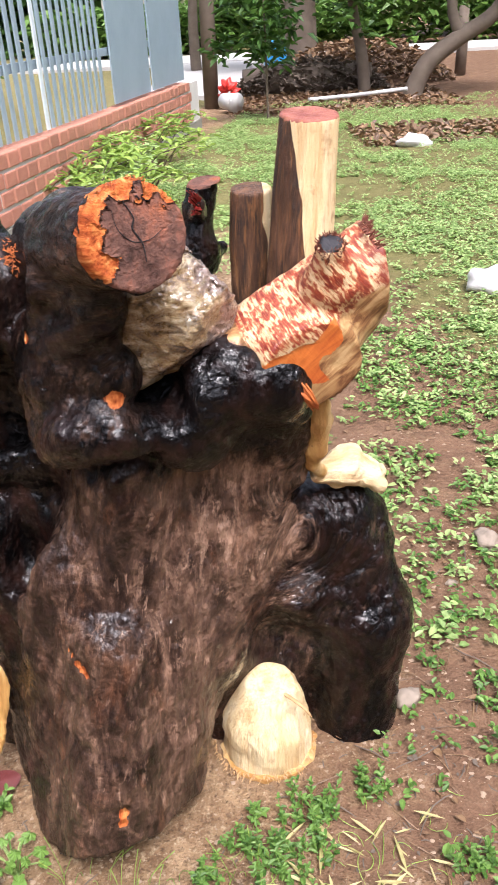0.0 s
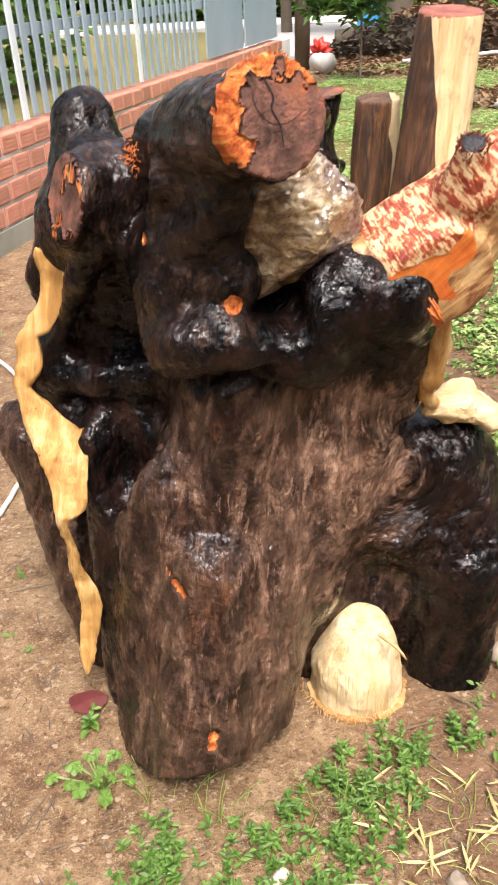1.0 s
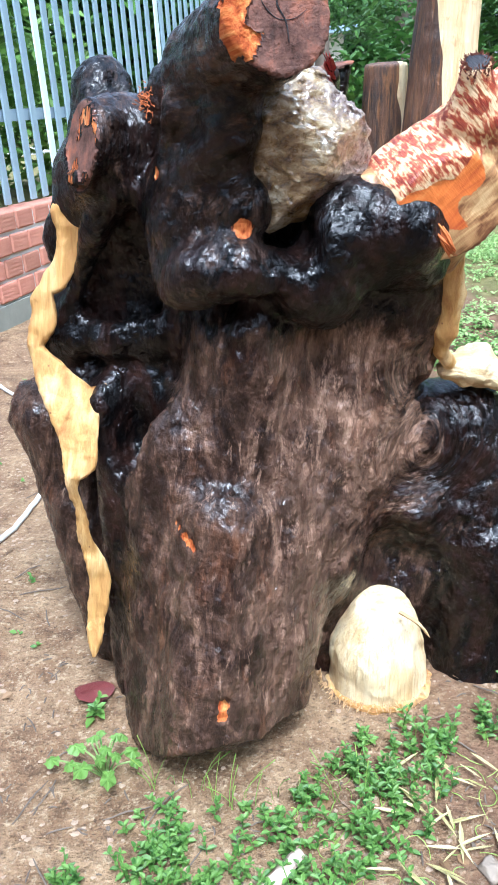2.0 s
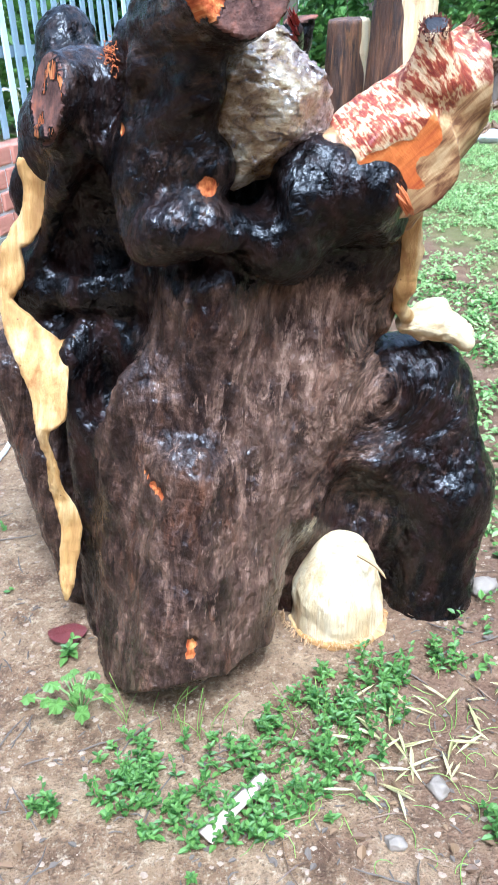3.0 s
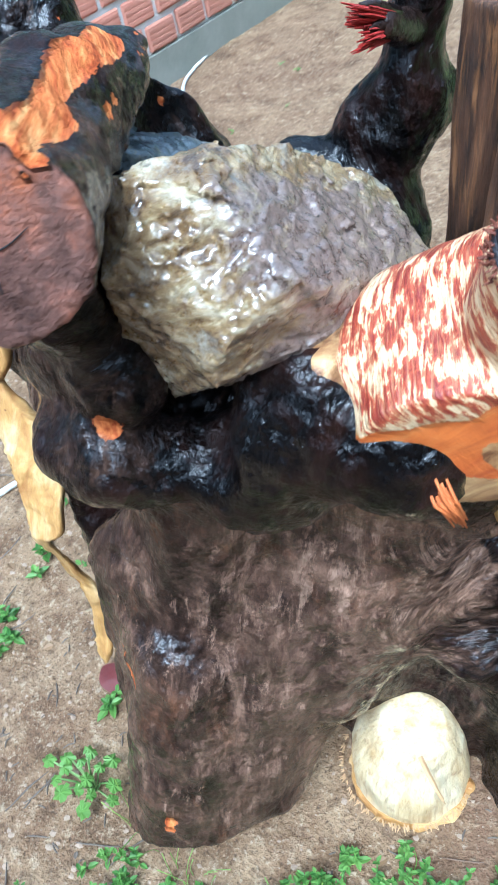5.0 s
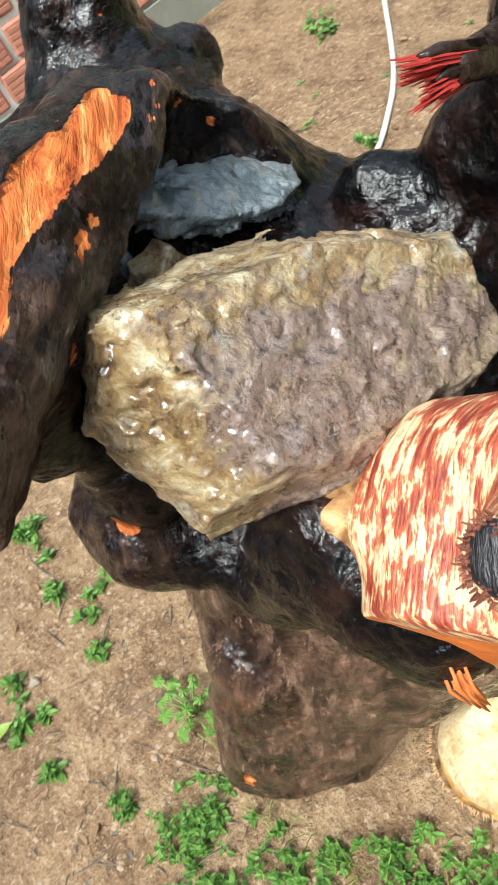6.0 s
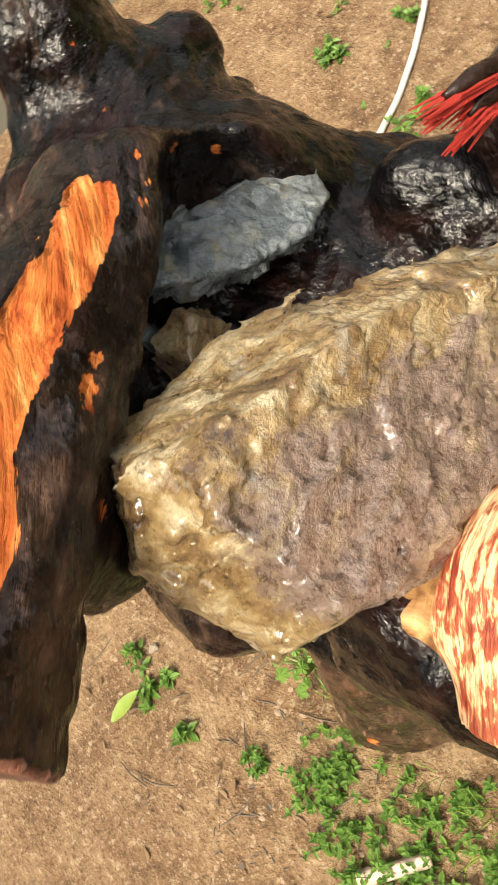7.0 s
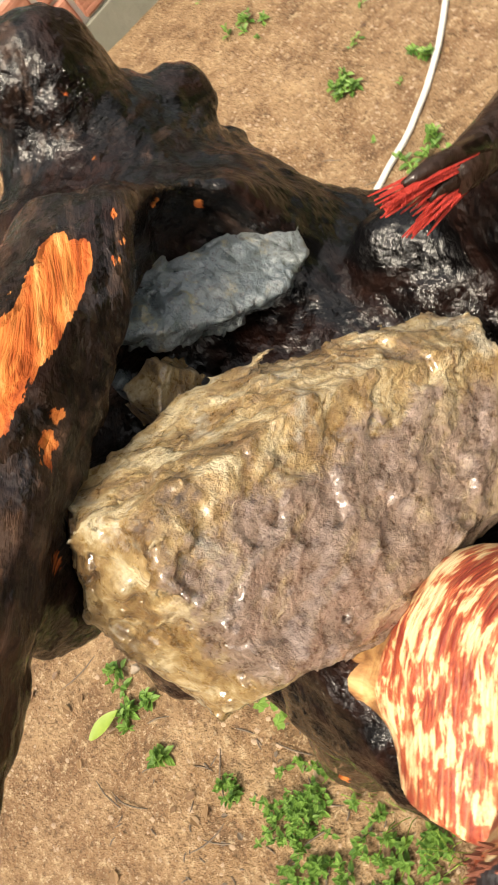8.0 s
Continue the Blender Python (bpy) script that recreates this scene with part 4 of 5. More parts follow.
rim = Form(0.004)
rim.axis = (0.1, 0.1, 1.0)
path = ((-0.327, 0.579, 0.011), (-0.323, 0.561, 0.012), (-0.323, 0.547, 0.013), (-0.330, 0.527, 0.012), (-0.343, 0.511, 0.013), (-0.355, 0.501, 0.006),
        (-0.359, 0.485, 0.012), (-0.359, 0.467, 0.014), (-0.367, 0.453, 0.009), (-0.371, 0.438, 0.006), (-0.357, 0.418, 0.014), (-0.343, 0.398, 0.021),
        (-0.328, 0.383, 0.027), (-0.323, 0.365, 0.024), (-0.320, 0.340, 0.020), (-0.321, 0.324, 0.017), (-0.328, 0.313, 0.007), (-0.331, 0.294, 0.005),
        (-0.329, 0.261, 0.007), (-0.331, 0.222, 0.009), (-0.323, 0.191, 0.012), (-0.320, 0.172, 0.013), (-0.325, 0.143, 0.012), (-0.330, 0.108, 0.009),
        (-0.335, 0.077, 0.004))   # x, z and half width of the band


def rim_depth(z):
    """How far back the band's face lies at height z."""
    return np.interp(z, (0.05, 0.086, 0.122, 0.205, 0.31, 0.347, 0.392, 0.44, 0.548, 0.62), (0.682, 0.684, 0.698, 0.708, 0.694, 0.706, 0.735, 0.757, 0.782, 0.79))


line = curve_points([(p[0], float(rim_depth(p[1])), p[1]) for p in path], 3)
wide = np.interp(np.arange(len(line)) / 3, np.arange(len(path)), [p[2] for p in path])
for k in range(len(line) - 1):
    rim.limb(tuple(line[k]), wide[k] * 0.97, tuple(line[k + 1]), wide[k + 1] * 0.97)
rim.limb((-0.31, 0.735, 0.388), 0.012, (-0.290, 0.739, 0.402), 0.004)
rim.clear = lambda p: 0.002 - (np.abs(p[:, 1] - 0.009 - rim_depth(p[:, 2]) - 0.12 * (p[:, 0] + 0.32)) - 0.0095)
grown("sapwood_rim", rim, (-0.40, 0.64, 0.05), (-0.25, 0.84, 0.64), 0.0030, PALE, stump, "pale yellow sapwood edge of the hollow", 0.0030, rough=0.0050)

strip = Form(0.006)
strip.axis = (0.0, 0.1, 1.0)
strip.limb((0.073, 0.757, 0.532), 0.015, (0.078, 0.768, 0.480), 0.0135).limb((0.078, 0.768, 0.480), 0.0135, (0.074, 0.776, 0.440), 0.011)
strip.limb((0.074, 0.776, 0.440), 0.011, (0.072, 0.783, 0.415), 0.006).limb((0.072, 0.785, 0.415), 0.006, (0.083, 0.797, 0.398), 0.007)
strip.plane((0.074, 0.756, 0.47), (-0.25, -1.0, -0.22))
grown("sapwood_strip", strip, (0.03, 0.71, 0.37), (0.13, 0.83, 0.56), 0.0026, PALE, stump, "golden strip of sapwood under the limb", 0.0025, rough=0.004)
lip = Form(0.006)
lip.limb((0.083, 0.806, 0.388), 0.012, (0.112, 0.822, 0.386), 0.020).limb((0.110, 0.822, 0.382), 0.021, (0.148, 0.838, 0.364), 0.013)
lip.limb((0.120, 0.842, 0.378), 0.022, (0.158, 0.852, 0.358), 0.010).limb((0.140, 0.826, 0.366), 0.012, (0.160, 0.832, 0.352), 0.006)
lip.plane((0.10, 0.812, 0.398), (0.20, -0.34, 1.0))
lip.plane((0.11, 0.800, 0.38), (0.2, -1.0, 0.25))
grown("sapwood_lip", lip, (0.05, 0.76, 0.33), (0.19, 0.89, 0.43), 0.0026, CREAM, stump, "bright hewn sapwood lip with torn edges", 0.004, rough=0.008)

root = Form(0.02)
root.limb((0.005, 0.742, -0.02), 0.064, (0.004, 0.742, 0.050), 0.055).limb((0.005, 0.742, 0.05), 0.052, (0.010, 0.745, 0.090), 0.040)
for at, way in (((0, 0, 0.006), (0, 0, -1)), ((0.0, 0.742, 0.117), (0.05, -0.22, 0.97)), ((0.0, 0.690, 0.075), (-0.08, -0.96, 0.26)), ((-0.046, 0.72, 0.07), (-0.88, -0.40, 0.28)), ((0.050, 0.72, 0.07), (0.92, -0.32, 0.22)), ((0.02, 0.700, 0.10), (0.40, -0.72, 0.56)), ((-0.02, 0.705, 0.105), (-0.42, -0.62, 0.66))):
    root.plane(at, way)
grown("root_stub", root, (-0.08, 0.65, -0.01), (0.09, 0.84, 0.16), 0.0032, CREAM, stump, "cream coloured hewn root stub", 0.0026, (16, 30), rough=0.0045)
collar = Form(0.006)
for k in range(11):
    t0, t1 = math.radians(185 + 16 * k), math.radians(201 + 16 * k)
    collar.limb((0.004 + 0.058 * math.cos(t0), 0.742 + 0.056 * math.sin(t0), 0.004), 0.007 + 0.005 * math.sin(3.1 * k), (0.004 + 0.058 * math.cos(t1), 0.742 + 0.056 * math.sin(t1), 0.004), 0.007 + 0.005 * math.sin(3.1 * (k + 1)))
grown("root_collar", collar, (-0.09, 0.65, -0.02), (0.10, 0.80, 0.04), 0.0026, PALE, stump, "torn tan edge round the foot of the root stub", 0.003, rough=0.006)

HEWN = (0.30, -0.94, -0.15)
peel = Form(0.02)
peel.axis = (0.78, 0.08, 0.62)
END = ((0.138, 0.75, 0.65), (0.98, 0.05, 0.12))
peel.limb((-0.012, 0.710, 0.593), 0.014, (0.062, 0.750, 0.597), 0.037)
peel.limb((0.023, 0.749, 0.596), 0.036, (0.161, 0.769, 0.665), 0.047, 0.0, (*END, 0))
peel.limb((0.085, 0.716, 0.652), 0.026, (0.081, 0.690, 0.704), 0.007, 0.0, ((0.079, 0.692, 0.695), (-0.15, -0.65, 0.75)))
peel.limb((0.059, 0.714, 0.571), 0.056, (0.053, 0.746, 0.540), 0.021)
peel.limb((0.068, 0.752, 0.518), 0.014, (0.105, 0.762, 0.603), 0.033, 0.0, (*END, 0))
peel.plane((0.117, 0.75, 0.699), (0.79, 0.05, 0.61))
peel.plane((0.10, 0.75, 0.704), (0.05, -0.1, 1.0))
peel.plane((0.0544, 0.6915, 0.580), HEWN)


def peel_cut(v, g):
    n = np.array(HEWN)
    on = np.abs((v - np.array((0.0544, 0.6915, 0.580))) @ (n / np.linalg.norm(n))) < 0.005
    v = v + 0.016 * np.stack((fbm(v * 45, 2), 0 * v[:, 0], fbm(v * 45 + 7, 2)), 1)
    return on * np.clip(0.5 + (0.594 + 0.50 * (v[:, 0] - 0.035) - v[:, 2]) / 0.006, 0, 1) * np.clip(0.5 + (0.094 + 0.28 * (v[:, 2] - 0.622) - v[:, 0]) / 0.006, 0, 1) * np.clip(0.5 + (v[:, 2] - 0.556 + 0.1 * (v[:, 0] - 0.06)) / 0.006, 0, 1)


def peel_tan(v, g, ch):
    low = 0.5 + (0.585 + 0.55 * (v[:, 0] - 0.03) - v[:, 2]) / 0.02
    left = 0.5 + (0.006 - (v[:, 0] - 0.9 * (0.60 - v[:, 2]))) / 0.008
    return np.clip(np.maximum(low, left) + 0.9 * fbm(v * 55, 3), 0, 1)


def knot_face(v, g, saw):
    return saw * (np.linalg.norm(v - np.array((0.079, 0.692, 0.694)), axis=1) < 0.02)


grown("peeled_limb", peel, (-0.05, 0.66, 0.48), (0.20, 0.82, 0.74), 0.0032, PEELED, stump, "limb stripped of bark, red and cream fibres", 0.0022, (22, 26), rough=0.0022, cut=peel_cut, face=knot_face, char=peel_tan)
bm = bmesh.new()
rs = random.Random(5)
for i in range(60):
    o = Vector((rs.gauss(0, 0.0020), rs.gauss(0, 0.0016), rs.gauss(0, 0.0020)))
    tube(bm, (Vector((0.050, 0.690, 0.562)) + o, Vector((0.058, 0.684, 0.551)) + o, Vector((0.066, 0.684, 0.536 + rs.uniform(0, 0.008))) + o * 0.8), (0.0009, 0.0012, 0.0005), 4)
part("splinter", bm, PEELED_RAW, stump, "orange torn splinter", True)

bm = bmesh.new()
kc, kn = Vector((0.080, 0.692, 0.695)), Vector((-0.15, -0.65, 0.75)).normalized()
ku = kn.cross(Vector((1, 0, 0))).normalized()
kv = kn.cross(ku)
for i in range(170):
    t, r = rs.uniform(0, 6.28), rs.uniform(0.0075, 0.013)
    out = ku * math.cos(t) + kv * math.sin(t)
    a = kc + out * r - kn * (0.003 + (r - 0.0075) * 1.2)
    way = (kn * rs.uniform(0.4, 1.0) + out * rs.uniform(-0.1, 0.6) + ku * rs.uniform(-0.4, 0.4)).normalized()
    tube(bm, (a, a + way * 0.003, a + way * rs.uniform(0.004, 0.008)), (0.0009, 0.0008, 0.0003), 4)
part("knot_collar", bm, SPLINTER_DARK, stump, "frayed bark round the charred knot")

tall = Form(0.01)
tall.limb((0.052, 0.832, 0.43), 0.042, (0.080, 0.846, 0.82), 0.0285, 0.0, ((0.079, 0.846, 0.785), (0.05, -0.12, 0.99)))


def tall_bark(v, g, ch):
    split = 0.054 + (0.785 - v[:, 2]) * 0.13 + (v[:, 1] - 0.80) * 0.25
    return np.clip(0.5 + (split - v[:, 0] + 0.012 * fbm(v * np.array((30, 30, 14)), 3)) / 0.005, 0, 1)


grown("tall_limb", tall, (-0.01, 0.76, 0.36), (0.14, 0.91, 0.81), 0.0035, CREAM, stump, "tall sawn limb, brown bark and bare cream wood", 0.003, char=tall_bark)
short = Form(0.01)
short.limb((0.012, 0.885, 0.40), 0.032, (0.018, 0.905, 0.74), 0.022, 1.0, ((0.017, 0.90, 0.704), (0.0, -0.1, 0.99)))
grown("short_limb", short, (-0.04, 0.84, 0.38), (0.06, 0.95, 0.72), 0.0035, CREAM, stump, "short sawn limb with dark bark", 0.003, face=lambda v, g, saw: saw * 0, char=lambda v, g, ch: np.clip(0.5 + (0.030 - v[:, 0] + 0.006 * fbm(v * 40, 2)) / 0.004, 0, 1))
bm = bmesh.new()
tube(bm, curve_points([(-0.046, 0.928, 0.672), (-0.043, 0.898, 0.682), (-0.041, 0.878, 0.692), (-0.040, 0.866, 0.697)], 5), [0.0125 - 0.0004 * i for i in range(16)], 12)
part("broken_branch", bm, WOOD, stump, "broken black branch", True)
bm = bmesh.new()
rs = random.Random(8)
sheath = bmesh.new()
for k in range(4):
    base = Vector((-0.042 + 0.003 * (k % 2), 0.876, 0.688 + 0.0035 * k))
    way = Vector((-0.10 - 0.04 * k, -1.0, 0.30 + 0.10 * (k - 1))).normalized()
    tip = rs.uniform(0.024, 0.034)
    tube(sheath, (base - way * 0.006, base + way * tip * 0.5 + Vector((0, 0, 0.002)), base + way * tip * 0.85 + Vector((0, 0, 0.001))), (0.0045, 0.0034, 0.0012), 7)
    for i in range(24):
        o = Vector((rs.uniform(-0.003, 0.003), 0, rs.uniform(-0.0035, 0.001)))
        L = tip * rs.uniform(0.7, 1.25)
        tube(bm, (base + o, base + o + way * L * 0.6, base + o * 1.3 + way * L), (0.0011, 0.0009, 0.0003), 4)
part("splint_bark", sheath, WOOD, stump, "black bark on the broken branch", True)
part("splintered_end", bm, SPLINTER, stump, "red splintered wood fibres")


bm = bmesh.new()
for pts, r in ((((-0.004, 0.022), (0.002, 0.010), (0.000, 0.002), (0.006, -0.010), (0.007, -0.024)), 0.0008), (((-0.014, 0.018), (-0.012, 0.004), (-0.002, -0.007), (0.012, -0.008), (0.024, -0.002)), 0.0004)):
    line = curve_points([SAW + ACROSS * a + UP * b for a, b in pts], 5)
    tube(bm, line, [r * (0.4 + 0.6 * math.sin(3.1 * (i + 0.5) / len(line))) for i in range(len(line))], 5)
part("crack", bm, SOOT, stump, "dark drying crack in the sawn end")
bm = bmesh.new()
rs = random.Random(21)
for i in range(420):
    t = radians(rs.uniform(60, 225))
    r = 0.036 + rs.uniform(-0.009, 0.002)
    a = SAW + ACROSS * r * math.cos(t) + UP * r * math.sin(t) + Vector((0, 0.004, 0))
    d = ACROSS * math.cos(t) * rs.uniform(-0.2, 0.8) + UP * math.sin(t) * rs.uniform(-0.2, 0.8) + Vector((rs.uniform(-0.5, 0.5), rs.uniform(-0.7, 0.6), rs.uniform(-0.3, 0.5)))
    tube(bm, (a, a + d.normalized() * rs.uniform(0.002, 0.0045)), (0.0005, 0.0002), 4)
part("torn_edge", bm, PEELED_RAW, stump, "torn orange fibres round the sawn end")
bm = bmesh.new()
for i in range(160):
    a = TUFT + Vector((rs.gauss(0, 0.004), rs.gauss(0, 0.005), rs.gauss(0, 0.007)))
    tube(bm, (a, a + Vector((rs.uniform(-1, 0.3), rs.uniform(-0.8, 0.5), rs.uniform(-0.6, 1))).normalized() * rs.uniform(0.003, 0.006)), (0.0007, 0.0002), 4)
part("torn_tuft", bm, PEELED_RAW, stump, "tuft of torn orange fibres")
bm = bmesh.new()
for i in range(120):
    t = radians(rs.uniform(-60, 150))
    a = Vector((0.136 - 0.018 * max(0, math.sin(t)) ** 2, 0.751 + 0.043 * math.cos(t), 0.664 + 0.032 * math.sin(t)))
    d = Vector((rs.uniform(0.1, 1.0), 0.6 * math.cos(t) + rs.uniform(-0.4, 0.4), 0.6 * math.sin(t) + rs.uniform(-0.4, 0.4)))
    tube(bm, (a - d.normalized() * 0.004, a + d.normalized() * rs.uniform(0.003, 0.010)), (0.0010, 0.0003), 4)
part("frayed_bark", bm, SPLINTER_DARK, stump, "frayed dark red bark fibres")
bm = bmesh.new()
for i in range(110):
    t = radians(rs.uniform(180, 360))
    a = Vector((0.0 + 0.066 * math.cos(t), 0.742 + 0.066 * math.sin(t), 0.010 + rs.uniform(0, 0.012)))
    tube(bm, (a, a + Vector((0.6 * math.cos(t) + rs.uniform(-0.5, 0.5), 0.6 * math.sin(t) + rs.uniform(-0.4, 0.4), rs.uniform(-0.9, -0.1))).normalized() * rs.uniform(0.003, 0.009)), (0.0010, 0.0003), 4)
part("hewn_fringe", bm, FRAY, stump, "frayed fibres at the hewn root")
bm = bmesh.new()
tube(bm, curve_points([(0.028, 0.712, 0.125), (0.048, 0.694, 0.122), (0.060, 0.688, 0.108)], 5), [0.0025] * 6 + [0.0018] * 3 + [0.0008, 0.0005], 5)
part("bark_curl", bm, FRAY, stump, "curled strip of peeled bark")


# ---- stones ----
def rock(name, planes, seed, lo, hi, step, material, label, rough=0.012, broken=False):
    d = chiselled(planes, seed, rough, lo, hi, broken=broken)
    v, q = surface(d, lo, hi, step)
    c = np.mean(v, axis=0)
    c[2] = v[:, 2].min()
    ob = new(name, raw_mesh(name, v - c, q, material, True))
    ob.location = c
    return tagged(ob, label, "rock")


rock("boulder", BOULDER, 21, (-0.15, 0.63, 0.54), (0.03, 0.88, 0.73), 0.0015, ROCK, "rough wet ochre boulder wedged in the stump", 0.009, True)
def plate(corners, normal, thick):
    """Planes of a flat stone: corners run round it as seen from the normal's side."""
    n = np.array(normal) / np.linalg.norm(normal)
    pts = [np.array(p) for p in corners]
    mid = sum(pts) / len(pts)
    out = [(mid, n), (mid - n * thick, -n)]
    for p, q in zip(pts, pts[1:] + pts[:1]):
        out.append((p, np.cross(q - p, n)))
    return out


rock("slate_stone", plate(((-0.168, 0.768, 0.667), (-0.146, 0.804, 0.637), (-0.139, 0.838, 0.622), (-0.144, 0.864, 0.617), (-0.158, 0.872, 0.616), (-0.170, 0.864, 0.624), (-0.188, 0.815, 0.655), (-0.186, 0.785, 0.668)), (0.44, 0.36, 0.83), 0.013),
     9, (-0.24, 0.74, 0.56), (-0.10, 0.90, 0.70), 0.0016, SLATE, "flat blue grey slate leaning in the hollow", 0.002, True)
rock("pebble", plate(((-0.176, 0.752, 0.652), (-0.166, 0.750, 0.652), (-0.165, 0.760, 0.652), (-0.175, 0.762, 0.652)), (0.1, -0.1, 1), 0.012), 5, (-0.19, 0.73, 0.62), (-0.15, 0.78, 0.67), 0.002, SLATE, "tiny pale grey pebble beside the slate", 0.002)
rock("pebble", (((-0.154, 0.764, 0.650), (0.1, -0.3, 1)), ((-0.146, 0.764, 0.640), (1, 0.3, 0.2)), ((-0.165, 0.764, 0.640), (-1, 0.2, 0.3)), ((-0.156, 0.751, 0.640), (0.2, -1, 0.3)), ((-0.156, 0.776, 0.640), (0.2, 1, 0.4)), ((-0.157, 0.765, 0.626), (0, 0, -1))),
     2, (-0.19, 0.73, 0.61), (-0.12, 0.80, 0.67), 0.0016, ROCK, "small ochre pebble beside the boulder", 0.003, True)

# ---- hose ----
bm = bmesh.new()
pts = curve_points([(-1.22, 2.45, 0.012), (-1.19, 2.19, 0.012), (-0.915, 1.868, 0.012), (-0.72, 1.61, 0.012), (-0.63, 1.36, 0.012), (-0.62, 1.10, 0.012), (-0.66, 0.92, 0.012), (-0.75, 0.78, 0.012), (-0.95, 0.66, 0.012)], 10)
for p in pts:
    p.z = on_ground(p.x, p.y) + 0.006
tube(bm, pts, 0.0052, 8)
tagged(part("garden_hose", bm, RUBBER, smooth=True), "thin dirty white hose lying on the soil", "hose")

# ---- weeds ----
rs = np.random.RandomState(3)


def weeds(name, label, centres, height, size, count, material, slim=0.5):
    """Low broad-leaved weeds as one mesh."""
    n = len(centres)
    c = np.repeat(centres, count, axis=0)
    h = np.repeat(height * (0.4 + rs.rand(n)), count)
    a, r = rs.rand(len(c)) * 6.28, rs.rand(len(c)) ** 0.6
    off = np.stack((np.cos(a) * r * h * 0.9, np.sin(a) * r * h * 0.9, h * (0.15 + 0.85 * rs.rand(len(c)))), 1)
    v, q = leaves(c + off, np.full(len(c), size), rs, 0.5, slim)
    return tagged(new(name, raw_mesh(name, v, q, material, False)), label, "weeds", kind="stuff")


def scatter(n, x0, x1, y0, y1, keep):
    x, y = x0 + (x1 - x0) * rs.rand(n), y0 + (y1 - y0) * rs.rand(n)
    m = keep(x, y) > rs.rand(n)
    x, y = x[m], y[m]
    return np.stack((x, y, ground_height(x, y)), 1)


def patchy(x, y):
    p = np.stack((x, y, 0 * x + 4), 1)
    return np.clip(0.55 + 3.0 * fbm(p * 3.1, 3), 0.12, 1)


def off_stump(x, y):
    return (np.hypot((x + 0.16) / 0.13, (y - 0.67) / 0.13) > 1) & (np.hypot((x - 0.0) / 0.085, (y - 0.74) / 0.08) > 1) & (np.hypot((x - 0.13) / 0.065, (y - 0.8) / 0.065) > 1) & (np.hypot((x + 0.1) / 0.22, (y - 0.83) / 0.1) > 1)


weeds("lawn_weeds", "low bright green weeds covering the yard", scatter(60000, -1.0, 3.6, 0.9, 8.6, lambda x, y: greenness(x, y) * patchy(x, y) * (x > -1.25 + 0.2 * (y - 1)) * off_stump(x, y)), 0.026, 0.015, 9, LAWN)
weeds("side_weeds", "sparse small weeds on damp soil", scatter(3600, 0.15, 1.3, 0.3, 2.4, lambda x, y: patchy(x, y) * 0.8 * np.clip((x - 0.12) * 5, 0, 1) * off_stump(x, y)), 0.016, 0.012, 8, WEED)


def leaf_set(base, az, el, length, slim):
    """Folded leaves with given azimuth, elevation and length."""
    n = len(base)
    d = np.stack((np.cos(az) * np.cos(el), np.sin(az) * np.cos(el), np.sin(el)), 1)
    s = np.stack((-np.sin(az), np.cos(az), 0 * az), 1)
    up = np.cross(d, s)
    L = length[:, None]
    w, fold, drop = L * slim * 0.5, up * L * slim * 0.16, np.array((0, 0, 1)) * L
    lo, hi, tip = base + d * L * 0.32, base + d * L * 0.70 - drop * 0.05, base + d * L - drop * 0.16
    v = np.stack((base, lo + s * w + fold, hi + s * w * 0.8 + fold, tip, hi - s * w * 0.8 + fold, lo - s * w + fold), 1).reshape(-1, 3)
    k = 6 * np.arange(n)[:, None]
    return v, np.concatenate((k + np.array((0, 1, 2, 3)), k + np.array((0, 3, 4, 5))))


def clump(name, label, spots, n, reach, height, size, material):
    """Weeds in clumps: sprigs with a bent stem and whorls of leaves that shrink upwards, one mesh."""
    V, F, count = [], [], 0
    for x, y, w in spots:
        for k in range(max(2, int(n * w))):
            px, py = x + rs.normal() * reach * w, y + rs.normal() * reach * w * 0.8
            if not off_stump(np.array([px]), np.array([py]))[0]:
                continue
            z, h = on_ground(px, py), height * (0.5 + 1.1 * rs.rand())
            lean, a0 = rs.normal(size=2) * 0.35 * h, rs.rand() * 6.28
            at = lambda t: np.array((px + lean[0] * t * t, py + lean[1] * t * t, z + h * t))
            m = 3 + rs.randint(3)
            B, A, E, S = [], [], [], []
            for q in range(m):
                t = (q + 0.7) / m
                for r in range(2 + (q == m - 1)):
                    B.append(at(t)), A.append(a0 + q * 1.57 + r * (3.14 if q < m - 1 else 2.1) + rs.normal() * 0.25)
                    E.append(0.15 + 0.5 * t + rs.normal() * 0.2), S.append(size * (1.25 - 0.55 * t) * (0.75 + 0.5 * rs.rand()))
            v, f = leaf_set(np.array(B), np.array(A), np.array(E), np.array(S), 0.52)
            st = np.array([at(t) + np.array((dx, dy, 0)) for t in (0, 0.5, 1.0) for dx, dy in ((0.0006, 0), (-0.0004, 0.0005), (-0.0004, -0.0005))])
            sf = np.array([(3 * r + k2, 3 * r + (k2 + 1) % 3, 3 * r + 3 + (k2 + 1) % 3, 3 * r + 3 + k2) for r in (0, 1) for k2 in range(3)])
            V += [v, st]
            F += [f + count, sf + count + len(v)]
            count += len(v) + len(st)
    return tagged(new(name, raw_mesh(name, np.concatenate(V), np.concatenate(F), material, False)), label, "weeds", kind="stuff")


